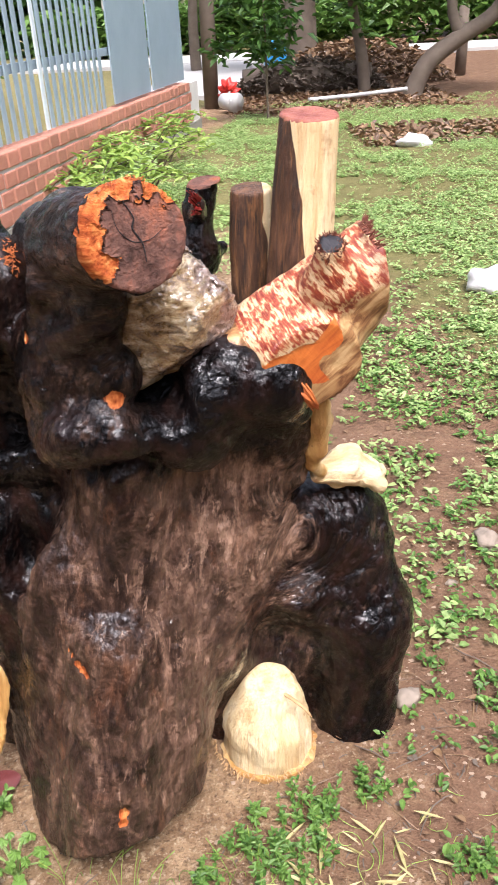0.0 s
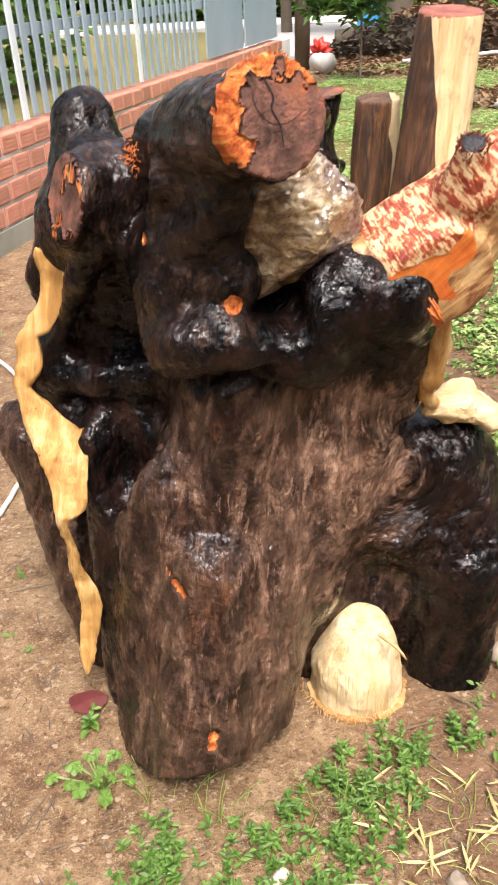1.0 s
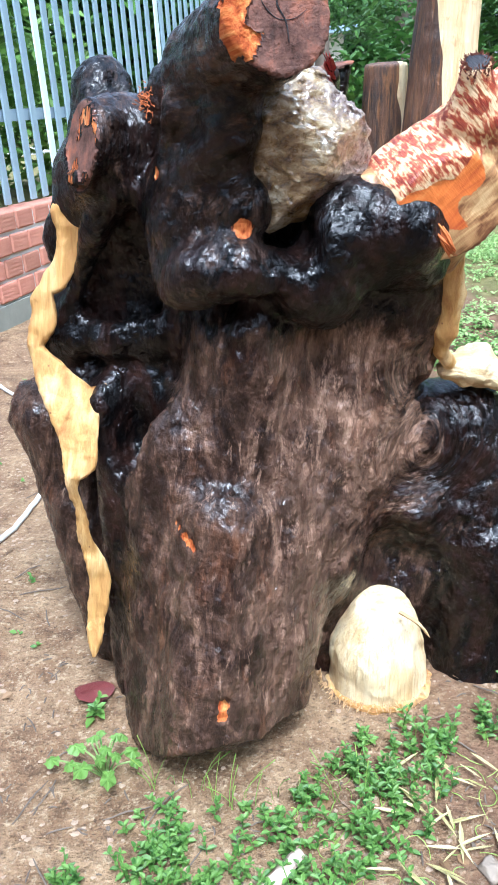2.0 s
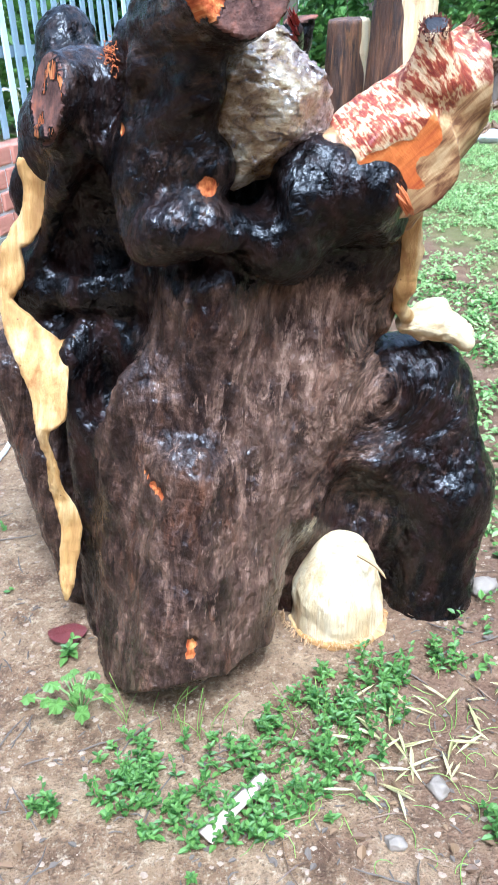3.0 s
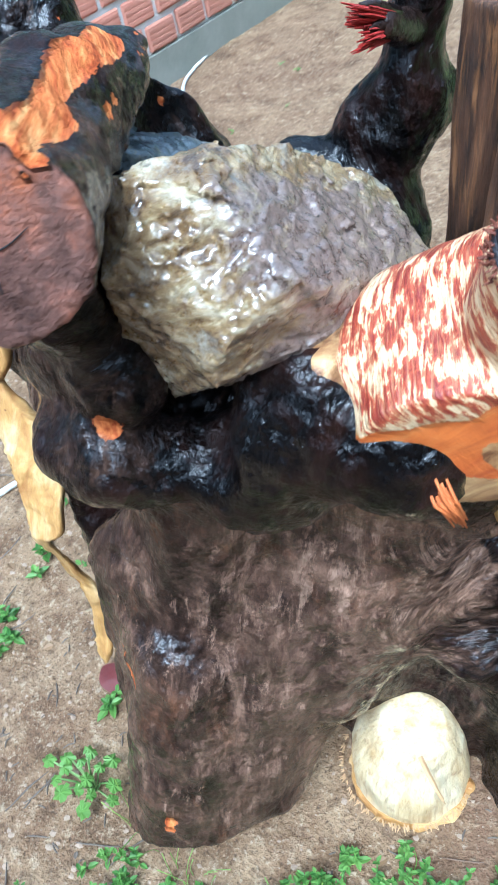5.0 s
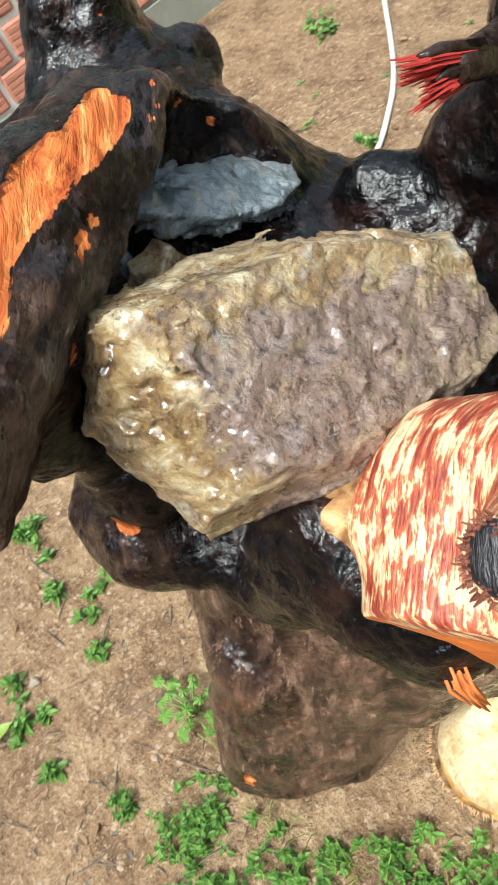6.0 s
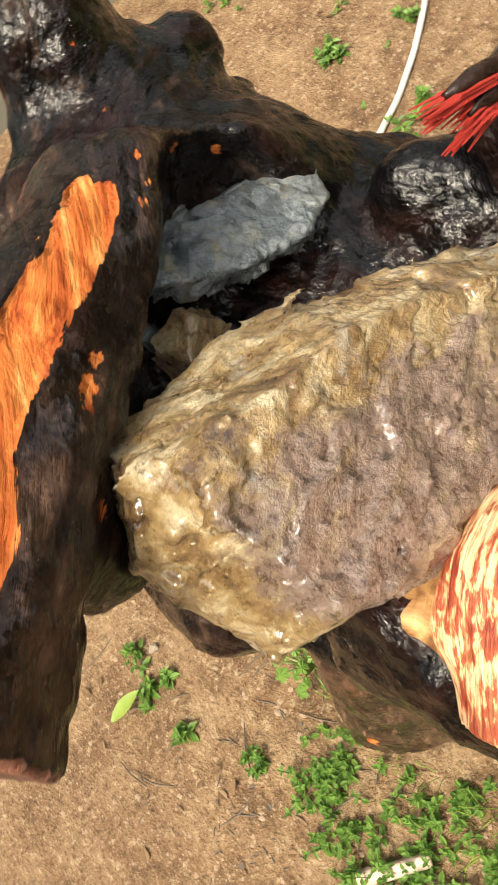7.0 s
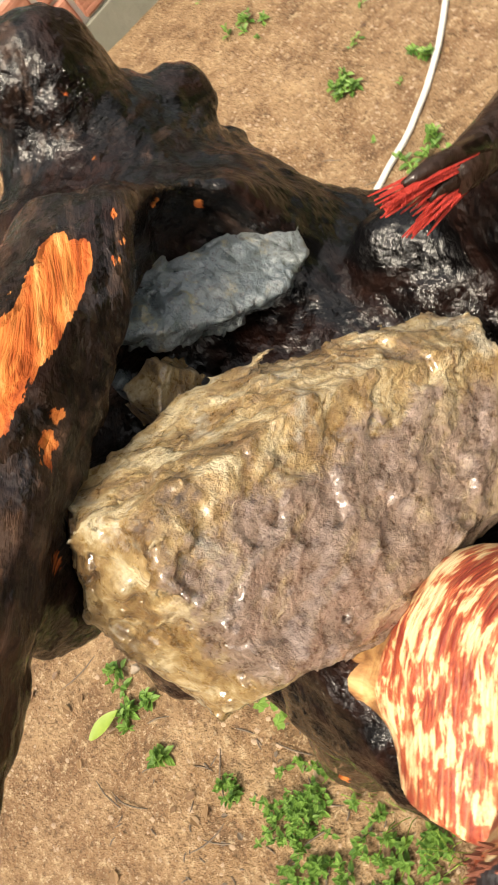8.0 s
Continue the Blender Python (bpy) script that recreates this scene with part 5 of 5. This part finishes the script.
clump("front_weeds", "small green weeds at the foot of the stump", ((-0.19, 0.50, 0.9), (-0.225, 0.465, 0.7), (-0.06, 0.48, 1.1), (-0.10, 0.44, 0.8), (-0.02, 0.60, 0.8), (0.00, 0.52, 0.7), (0.03, 0.58, 0.7), (0.06, 0.63, 0.5), (-0.09, 0.57, 0.6), (0.17, 0.46, 0.5), (0.13, 0.66, 0.35), (-0.3, 0.44, 0.25), (0.24, 0.56, 0.4), (0.31, 0.47, 0.4), (0.34, 0.7, 0.4), (-0.16, 0.43, 0.5)), 34, 0.038, 0.022, 0.0100, WEED)
clump("scattered_weeds", "sparse weed seedlings on bare soil", ((-0.71, 0.77, 0.9), (-0.52, 0.60, 0.6), (-0.53, 0.68, 0.7), (-0.55, 0.45, 0.5), (-0.48, 0.43, 0.5), (-0.57, 0.59, 0.5), (-0.68, 0.61, 0.6), (-0.79, 1.41, 0.5), (-0.69, 1.49, 0.4), (-0.48, 0.44, 0.4), (-0.40, 0.42, 0.35), (-0.45, 0.56, 0.3), (-0.33, 0.66, 0.3), (-0.58, 1.33, 0.8), (-0.79, 1.41, 0.6), (-0.42, 1.02, 0.6), (-0.55, 0.80, 0.5), (-1.0, 1.75, 0.8), (-1.1, 1.5, 0.6), (-0.62, 0.7, 0.5), (-0.36, 0.93, 0.5), (-0.3, 1.25, 0.5), (-0.15, 1.2, 0.5), (-0.8, 0.9, 0.5), (-0.7, 0.62, 0.5)), 9, 0.03, 0.016, 0.015, WEED)
weeds("seedlings", "tiny weed seedlings on bare soil", scatter(500, -1.3, 0.3, 0.2, 2.4, lambda x, y: 0.35 * patchy(x, y) * off_stump(x, y)), 0.008, 0.009, 5, WEED)

# one broad-leaved seedling
lobed = thing("leafy_seedling", "bright green lobed seedling beside the stump", "plant", (-0.300, 0.575, 0.0))
sd = random.Random(31)
SPRIGS = []
for i in range(15):
    t, r = 2.4 * i, 0.0075 * math.sqrt(i)
    SPRIGS.append((r * math.cos(t) * 1.25, r * math.sin(t), 0.046 - 0.0016 * i + sd.uniform(-0.005, 0.005), math.degrees(t) + sd.uniform(-30, 30), sd.uniform(0.014, 0.024)))
SPRIGS.append((-0.052, 0.0, 0.020, 190, 0.020))
for dx, dy, dz, a, s in SPRIGS:
    bm = bmesh.new()
    mid = bm.verts.new((0.35 * s, 0, 0.004))
    ring = []
    for k in range(18):
        t = 6.2832 * k / 18
        r = s * (0.44 + 0.075 * math.cos(5 * t) + 0.03 * math.cos(11 * t))
        ring.append(bm.verts.new((0.35 * s + r * math.cos(t), r * 0.85 * math.sin(t), -0.25 * r * r / s + 0.002 * math.sin(7 * t))))
    for k in range(18):
        bm.faces.new((mid, ring[k], ring[(k + 1) % 18]))
    bmesh.ops.transform(bm, matrix=pose(-0.300 + dx, 0.575 + dy, dz, sd.uniform(-14, 14), sd.uniform(6, 34), a), verts=bm.verts)
    part("leaf", bm, WEED, lobed)
bm = bmesh.new()
for dx, dy, dz, a, s in SPRIGS:
    tube(bm, ((-0.300, 0.575, -0.005), (-0.300 + dx * 0.5, 0.575 + dy * 0.5, dz * 0.7), (-0.300 + dx, 0.575 + dy, dz)), 0.0011, 5)
tagged(part("stem", bm, LAWN, lobed), kind="stuff")

bm = bmesh.new()
for i in range(34):
    x, y = sd.uniform(-0.26, 0.02), 0.0
    y = 0.545 + 0.25 * abs(x + 0.13) + sd.uniform(-0.02, 0.01)
    z, h, lean, turn = on_ground(x, y), sd.uniform(0.025, 0.06), sd.uniform(0.2, 0.8), sd.uniform(0, 6.28)
    pts = [(x + h * lean * t * t * math.cos(turn), y + h * lean * t * t * math.sin(turn), z - 0.002 + h * t) for t in (0, 0.35, 0.7, 1.0)]
    tube(bm, pts, (0.0006, 0.0005, 0.0004, 0.0007), 4)
tagged(part("grass_stalk_tuft", bm, FERN), "thin grass stalks at the stump's foot", "grass", kind="stuff")

# ---- litter ----


def twigs(name, label, n, x0, x1, y0, y1, length, radius, material, keep=None, category="twigs", bend=0.35):
    """Thin bent sticks strewn on the ground, one mesh."""
    bm = bmesh.new()
    rr = random.Random(len(name) * 7 + n)
    for i in range(n):
        x, y = rr.uniform(x0, x1), rr.uniform(y0, y1)
        if keep and not keep(x, y):
            continue
        a, L = rr.uniform(0, 6.28), length * rr.uniform(0.4, 1.3)
        pts, lift, bend_here = [], rr.uniform(-0.05, 0.35), bend * rr.uniform(-1, 1)
        for t in (-0.5, -0.33, -0.16, 0.0, 0.17, 0.34, 0.5):
            px, py = x + L * t * math.cos(a + bend_here * t), y + L * t * math.sin(a + bend_here * t)
            pts.append((px, py, on_ground(px, py) + radius * rr.uniform(0.6, 1.6) + lift * (0.5 - abs(t)) * L))
        tube(bm, pts, [radius * k for k in (0.6, 0.9, 1, 1, 1, 0.8, 0.4)], 4)
    return tagged(part(name, bm, material), label, category, kind="stuff")


bare = lambda x, y: bool(off_stump(np.array([x]), np.array([y]))[0])
twigs("twigs", "thin dark twigs strewn over the soil", 170, -0.9, 0.9, 0.25, 1.3, 0.06, 0.0011, BARK, bare)
twigs("rootlets", "fine brown root fibres on the soil", 420, -0.1, 0.8, 0.25, 1.3, 0.05, 0.0008, DRY, bare)
twigs("grass_cuttings", "thin bent green grass cuttings on the soil", 110, -0.10, 0.30, 0.40, 0.66, 0.038, 0.0006, FERN, bare, "grass", 2.0)
twigs("dark_litter", "dark wet twigs and bark crumbs on the soil", 420, -0.45, 0.55, 0.28, 0.80, 0.012, 0.0010, BARK, bare, "litter", 0.5)


def flakes(name, label, pos, size, material, category, slim=0.6):
    v, q = leaves(pos, np.full(len(pos), size), rs, 0.18, slim, 0.02)
    return tagged(new(name, raw_mesh(name, v, q, material, False)), label, category, kind="stuff")


p = scatter(58, 0.0, 0.20, 0.46, 0.64, lambda x, y: 1.0 * off_stump(x, y))
tagged(flakes("straw_blades", "flat yellowish cut straw by the stump", p + (0, 0, 0.008), 0.034, STRAW, "straw", 0.10), "flat yellowish cut straw by the stump", "straw", kind="stuff")
p = scatter(2600, -0.9, 1.4, 0.25, 2.2, lambda x, y: (0.25 + 0.5 * (x > -0.05)) * patchy(y, x) * off_stump(x, y))
flakes("dead_leaves", "small brown dead leaves on damp soil", p + (0, 0, 0.003), 0.013, DRY, "leaf litter")
p = scatter(260, -0.3, 0.5, 0.25, 0.75, lambda x, y: patchy(y, x) * off_stump(x, y))
flakes("bark_chips", "dark wet bark chips on the soil", p + (0, 0, 0.002), 0.008, BARK, "bark chips")


def gravel(name, label, n, x0, x1, y0, y1, size, material):
    """Small rounded stones bedded in the soil, one mesh."""
    q = scatter(n, x0, x1, y0, y1, lambda x, y: 0.3 + 0.7 * patchy(x, y) * off_stump(x, y))
    o = np.array(((1, 0, 0), (-1, 0, 0), (0, 1, 0), (0, -1, 0), (0, 0, 1), (0.7, 0.7, 0.4), (-0.7, 0.7, 0.4), (0.7, -0.7, 0.4), (-0.7, -0.7, 0.4)))
    tri = np.array(((0, 5, 4), (5, 2, 4), (2, 6, 4), (6, 1, 4), (1, 8, 4), (8, 3, 4), (3, 7, 4), (7, 0, 4)))
    s = size * (0.35 + rs.rand(len(q), 1, 1) ** 3 * 1.8) * (0.7 + 0.6 * rs.rand(len(q), 9, 1))
    v = q[:, None, :] + o[None] * s * np.array((1, 0.8, 0.6)) + np.array((0, 0, 0.0))
    f = (tri[None] + 9 * np.arange(len(q))[:, None, None]).reshape(-1, 3)
    return tagged(new(name, raw_mesh(name, v.reshape(-1, 3), f, material, True)), label, "gravel", kind="stuff")


gravel("gravel", "coarse sandy gravel grains on the soil", 16000, -1.1, 1.0, 0.2, 1.6, 0.0021, GRIT)


def lump(name, label, category, x, y, size, seed, material, flat=0.6):
    """A single uneven stone or clod resting on the soil."""
    bm = bmesh.new()
    bmesh.ops.create_icosphere(bm, subdivisions=3, radius=1.0)
    for v in bm.verts:
        k = 1 + 0.45 * noise.noise(v.co * 1.3 + Vector((seed, 0, 0))) + 0.2 * noise.noise(v.co * 3.1 + Vector((0, seed, 0)))
        v.co = Vector((v.co.x * size * k, v.co.y * size * 0.8 * k, v.co.z * size * flat * k))
    ob = part(name, bm, material, smooth=True)
    ob.location = (x, y, on_ground(x, y) + size * flat * 0.55)
    ob.rotation_euler = (0, 0, seed * 1.7)
    return tagged(ob, label, category)


for x, y, s, sd in ((0.43, 1.17, 0.028, 1.0), (0.335, 1.06, 0.010, 2.0), (0.10, 0.485, 0.012, 3.0), (0.205, 0.80, 0.020, 4.0), (0.36, 0.62, 0.012, 5.5), (-0.52, 0.47, 0.008, 6.1), (0.05, 0.42, 0.010, 7.3)):
    lump("stone", "small pale tan stone on the soil", "stone", x, y, s, sd, GRITSTONE)
lump("white_stone", "chalky white stone lying in the weeds", "stone", 0.86, 2.59, 0.085, 3.3, WHITE)
lump("white_stone", "chalky white lump lying among dry twigs", "stone", 1.22, 5.6, 0.11, 5.3, WHITE, 0.45)

bm = bmesh.new()
chip = random.Random(2)
rows = []
for i in range(12):
    t = i / 11
    w = (0.011 - 0.004 * t) * chip.uniform(0.85, 1.1)
    p = Vector((-0.135 + 0.055 * t, 0.415 + 0.068 * t, on_ground(-0.11, 0.45) + 0.010 + 0.006 * t))
    rows.append([bm.verts.new(p + Vector((0.78 * s * w, -0.62 * s * w, h + chip.uniform(-0.0008, 0.0008)))) for s, h in ((-1, 0), (-0.3, 0.0035), (0.4, 0.003), (1, 0), (0.3, -0.003), (-0.4, -0.003))])
for a, b in zip(rows, rows[1:]):
    for k in range(6):
        bm.faces.new((a[k], a[(k + 1) % 6], b[(k + 1) % 6], b[k]))
bm.faces.new(rows[0][::-1])
bm.faces.new(rows[-1])
tagged(part("wood_chip", bm, CHIP, smooth=True), "pinkish white wood chip lying on weeds", "wood chip")

bm = bmesh.new()
ring = [bm.verts.new((-0.345 + 0.025 * math.cos(t) * (1 + 0.1 * math.sin(3 * t)), 0.690 + 0.019 * math.sin(t), on_ground(-0.352, 0.694) + 0.008 + 0.002 * math.sin(2 * t))) for t in [6.2832 * k / 20 for k in range(20)]]
mid = bm.verts.new((-0.345, 0.690, on_ground(-0.352, 0.694) + 0.009))
for k in range(20):
    bm.faces.new((mid, ring[k], ring[(k + 1) % 20]))
tagged(part("fallen_leaf", bm, REDLEAF), "round dark red fallen leaf on soil", "leaf")
bm = bmesh.new()
for s in (-1, 0, 1):
    for k in range(9):
        t = k / 8
        w = 0.010 * math.sin(3.14 * min(1, t * 0.95 + 0.04)) ** 0.8
        bm.verts.new((-0.505 + 0.012 * t + s * w, 0.365 + 0.055 * t - s * w * 0.2, 0.012 + 0.003 * abs(s) + 0.004 * math.sin(3 * t)))
bm.verts.ensure_lookup_table()
for r in (0, 9):
    for k in range(8):
        bm.faces.new([bm.verts[q] for q in (r + k, r + k + 1, r + k + 10, r + k + 9)])
tagged(part("fallen_leaf", bm, FERN, smooth=True), "pale green fallen leaf on soil", "leaf")

# ---- garden beyond ----
def tree(name, label, trunk_pts, radii, crown, material=CROWN, leaf_size=0.11):
    """A trunk of swept limbs and a crown of leaf clumps: crown = (centre, radius, leaves) rows."""
    ob = thing(name, label, "tree", trunk_pts[0][0])
    bm = bmesh.new()
    for pts, r in zip(trunk_pts, radii):
        pp = curve_points(pts, 6)
        rr = [r[0] + (r[1] - r[0]) * i / (len(pp) - 1) for i in range(len(pp))]
        tube(bm, pp, rr, 10)
    part("trunk", bm, BARK, ob, "", True)
    pos = []
    for c, r, n in crown:
        hubs = np.array(c) + (rs.normal(size=(max(3, n // 40), 3)) * np.array((1, 1, 0.7))) * r * 0.5
        pos.append(hubs[rs.randint(len(hubs), size=n)] + rs.normal(size=(n, 3)) * r * 0.16)
    pos = np.concatenate(pos)
    v, q = leaves(pos, np.full(len(pos), leaf_size), rs, 0.6, 0.4, 0.35)
    child(new("crown", raw_mesh("crown", v, q, material, False)), ob)
    return ob


tree("tree", "old tree with a thick grey brown trunk", (((0.985, 12.2, -0.05), (0.98, 12.2, 0.6), (0.95, 12.3, 2.6)), ((0.95, 12.3, 2.2), (1.7, 12.2, 3.2))), ((0.30, 0.2), (0.12, 0.05)), (((0.9, 12.0, 2.4), 1.6, 1500), ((2.4, 12.3, 2.6), 1.3, 1100)))
tree("tree", "slender tree with a brown trunk", (((1.43, 9.1, -0.05), (1.38, 9.1, 0.4), (1.28, 9.15, 0.9), (1.3, 9.2, 1.8)),), ((0.07, 0.04),), (((1.35, 9.0, 1.15), 0.8, 700), ((0.9, 9.2, 1.5), 0.8, 600), ((1.7, 9.1, 1.7), 0.9, 700)))
tree("tree", "crooked grey tree forking low", (((1.80, 8.6, -0.05), (1.95, 8.6, 0.28), (2.25, 8.6, 0.5), (2.6, 8.6, 0.72), (2.9, 8.6, 1.2)), ((2.28, 8.6, 0.52), (2.18, 8.65, 0.8), (2.25, 8.7, 1.5))), ((0.10, 0.06), (0.06, 0.04)), (((2.9, 8.6, 1.6), 0.9, 800), ((2.2, 8.8, 1.6), 0.8, 700)))
tree("tree", "leafy tree shading the driveway", (((-0.5, 13.4, -0.05), (-0.48, 13.4, 1.0), (-0.2, 13.4, 2.4)),), ((0.09, 0.05),), (((0.0, 13.2, 2.2), 1.3, 1500), ((-0.9, 13.3, 2.7), 1.2, 900), ((0.5, 13.0, 1.7), 0.9, 700)))
tree("sapling", "leafy young sapling growing in the yard", (((0.31, 7.24, -0.02), (0.31, 7.24, 0.5), (0.30, 7.24, 0.95)),), ((0.012, 0.006),), (((0.28, 7.2, 0.72), 0.36, 260), ((0.36, 7.2, 0.9), 0.34, 240), ((0.3, 7.25, 0.5), 0.25, 70)), CROWN, 0.10)
for x, y, r, h, lab in ((-0.19, 8.45, 0.075, 2.2, "weathered grey timber post"), (2.9, 10.9, 0.07, 0.75, "short weathered timber post")):
    bm = bmesh.new()
    tube(bm, ((x, y, -0.1), (x + 0.01, y, h * 0.5), (x, y, h)), (r, r * 0.95, r * 0.9), 12)
    tagged(part("timber_post", bm, BARK, smooth=True), lab, "post")


def hedge(name, label, x0, x1, y0, y1, h, n, material, size):
    x, y = x0 + (x1 - x0) * rs.rand(n), y0 + (y1 - y0) * rs.rand(n)
    top = h * (0.75 + 0.9 * fbm(np.stack((x * 0.7, y * 0.2, 0 * x), 1), 3))
    pos = np.stack((x, y, top * rs.rand(n) ** 0.7), 1)
    v, q = leaves(pos, np.full(n, size), rs, 0.6, 0.5, 0.3)
    return tagged(new(name, raw_mesh(name, v, q, material, False)), label, "bushes", kind="stuff")


hedge("far_trees", "dense dark green trees beyond the road", -9, 14, 21, 24, 8.0, 26000, CROWN, 0.45)
hedge("hedge", "bright green hedge along the road", -4, 12, 18.2, 19.4, 1.6, 12000, CROWN_LIGHT, 0.22)
road = part("road", box(bmesh.new(), -30, 15.2, -0.2, 40, 17.6, 0.045), CONCRETE)
tagged(road, "pale concrete village road", "road", kind="structure")
drive = part("driveway", box(bmesh.new(), -0.1, 9.4, -0.2, 1.6, 15.2, 0.035, Matrix.Translation((-0.9, 0, 0))), CONCRETE)
tagged(drive, "pale concrete driveway", "road", kind="structure")


def blob_heap(name, label, x0, x1, y0, y1, h, n, size, material):
    x, y = x0 + (x1 - x0) * rs.rand(n), y0 + (y1 - y0) * rs.rand(n)
    u, w = (x - x0) / (x1 - x0) * 2 - 1, (y - y0) / (y1 - y0) * 2 - 1
    pos = np.stack((x, y, h * np.clip(1 - u * u, 0, 1) ** 0.5 * np.clip(1 - w * w, 0, 1) ** 0.5 * rs.rand(n) ** 0.4), 1)
    v, q = leaves(pos, np.full(n, size), rs, 0.6, 0.5, 0.2)
    return tagged(new(name, raw_mesh(name, v, q, material, False)), label, "heap", kind="stuff")


log = thing("fallen_log", "dark rotting log lying on the ground", "log", (0.9, 9.6, 0))
bm = bmesh.new()
tube(bm, [(0.15 + 0.28 * i, 9.45 + 0.03 * math.sin(i * 2), 0.14 + 0.012 * math.sin(i * 3)) for i in range(6)], [0.13, 0.15, 0.145, 0.16, 0.15, 0.13], 12)
part("log_body", bm, BARK, log, "", True)
blob_heap("rotten_wood", "dark rotten wood debris on the log", 0.05, 1.7, 9.2, 9.75, 0.36, 2600, 0.06, BARK)
blob_heap("leaf_heap", "heap of brown dead leaves", 0.7, 2.6, 9.9, 12.2, 0.45, 3500, 0.09, DRY)
blob_heap("leaf_litter", "brown leaf litter on the bare soil", 0.0, 2.2, 7.6, 9.6, 0.02, 3000, 0.06, DRY)
blob_heap("twig_litter", "dry twigs and litter in the grass", 0.9, 2.2, 5.6, 6.6, 0.02, 1200, 0.06, DRY)
bm = bmesh.new()
tube(bm, curve_points([(0.75, 8.25, 0.05), (1.2, 8.35, 0.06), (1.75, 8.5, 0.08)], 6), 0.020, 8)
tagged(part("plastic_pipe", bm, WHITE, smooth=True), "pale plastic pipe lying on the ground", "pipe")

# out of view on the right: added foliage that shuts out low sky
hedge("unseen_side_trees", "unseen trees added at the side to block low sky", 7.5, 9.5, -6, 20, 6.5, 9000, CROWN, 0.5)
# same on the left, past the shrubs: added to darken reflections in wet wood
hedge("unseen_fence_trees", "unseen trees added behind the fence to block low sky", -8.0, -6.0, -6, 12, 5.5, 8000, CROWN, 0.5)
hedge("neighbour_shrubs", "green shrubs behind the steel fence", -3.4, -2.4, 0.5, 9, 1.5, 4500, CROWN_LIGHT, 0.16)
# unseen wall added behind the camera: keeps low sky off the stump's front
house = part("sky_block_wall", box(bmesh.new(), -12, -3.4, -0.2, 12, -3.2, 3.0), SHADE)
tagged(house, "unseen dark wall added behind the camera to block light", "wall", kind="structure")

# ---- shrub by the wall, bucket, barrel, far house ----
fern = thing("fern_shrub", "feathery yellow green shrub by the brick wall", "shrub", (-0.62, 4.6, 0))
bm = bmesh.new()
fr = random.Random(12)
fpos = []
for i in range(46):
    bx, by = -0.72 + fr.uniform(-0.28, 0.30), 4.5 + fr.uniform(-0.9, 1.0)
    a, L = fr.uniform(-0.8, 1.2), fr.uniform(0.25, 0.55)
    pts = [Vector((bx + L * 0.8 * t * math.cos(a), by + L * 0.5 * t * math.sin(a) - 0.1 * t, L * 1.0 * (1.5 * t - t * t))) for t in (0, 0.25, 0.5, 0.75, 1.0)]
    tube(bm, pts, [0.005, 0.004, 0.003, 0.002, 0.001], 4)
    for t in np.linspace(0.25, 1, 14):
        q = Vector((bx + L * 0.8 * t * math.cos(a), by + L * 0.5 * t * math.sin(a) - 0.1 * t, L * 1.0 * (1.5 * t - t * t)))
        for k in range(3):
            fpos.append(q + Vector((fr.gauss(0, 0.014), fr.gauss(0, 0.014), fr.gauss(0, 0.01))))
part("stem", bm, BARK, fern)
v, q = leaves(np.array(fpos), np.full(len(fpos), 0.05), rs, 0.5, 0.35)
child(new("leaves", raw_mesh("leaves", v, q, FERN, False)), fern)
hedge("wall_weeds", "taller weeds growing along the brick wall", -0.85, -0.45, 3.7, 5.4, 0.17, 1500, LAWN, 0.035)

bucket = thing("bucket", "dirty white plastic bucket tipped over", "bucket", (-0.02, 8.1, 0))
bm = bmesh.new()
tube(bm, ((-0.07, 8.08, 0.10), (0.0, 8.0, 0.09), (0.05, 7.95, 0.085)), (0.068, 0.078, 0.085), 20)
part("bucket_body", bm, WHITE, bucket, "", True)
bm = bmesh.new()
tube(bm, ((0.046, 7.954, 0.086), (0.058, 7.942, 0.084)), (0.091, 0.091), 20)
part("rim", bm, WHITE, bucket, "", True)
bm = bmesh.new()
tube(bm, curve_points([(-0.06, 8.3, 0.10), (-0.05, 8.28, 0.20), (0.0, 8.26, 0.22), (0.05, 8.26, 0.14)], 6), [0.03 + 0.02 * (i % 3) for i in range(19)], 9)
tagged(part("red_bag", bm, RED, smooth=True), "crumpled red plastic bag behind the bucket", "bag")
barrel = thing("barrel", "bright blue plastic barrel beside the tree", "barrel", (0.62, 11.6, 0))
bm = bmesh.new()
tube(bm, [(0.62, 11.6, z) for z in (0.0, 0.03, 0.12, 0.14, 0.16, 0.32, 0.34, 0.36, 0.46, 0.49)], [0.12, 0.145, 0.15, 0.158, 0.15, 0.15, 0.158, 0.15, 0.145, 0.12], 22)
part("barrel_body", bm, BLUE, barrel, "", True)
bm = bmesh.new()
tube(bm, ((0.66, 11.58, 0.485), (0.66, 11.58, 0.51)), 0.025, 12)
part("cap", bm, BLUE, barrel, "", True)
far_house = thing("far_house", "small plaster house across the road", "house", (-1.2, 19.6, 0))
part("wall", box(bmesh.new(), -2.6, 19.0, -0.1, 0.1, 21.0, 1.9), PLASTER, far_house)
part("roof", box(bmesh.new(), -2.9, 18.6, 1.9, 0.4, 21.3, 2.02), STEEL, far_house, "grey sheet roof")
win = part("window", box(bmesh.new(), -0.55, 18.96, 0.9, -0.15, 18.995, 1.35), WHITE, far_house)
part("pane", box(bmesh.new(), -0.52, 18.94, 0.93, -0.18, 18.955, 1.32), DARK, win)
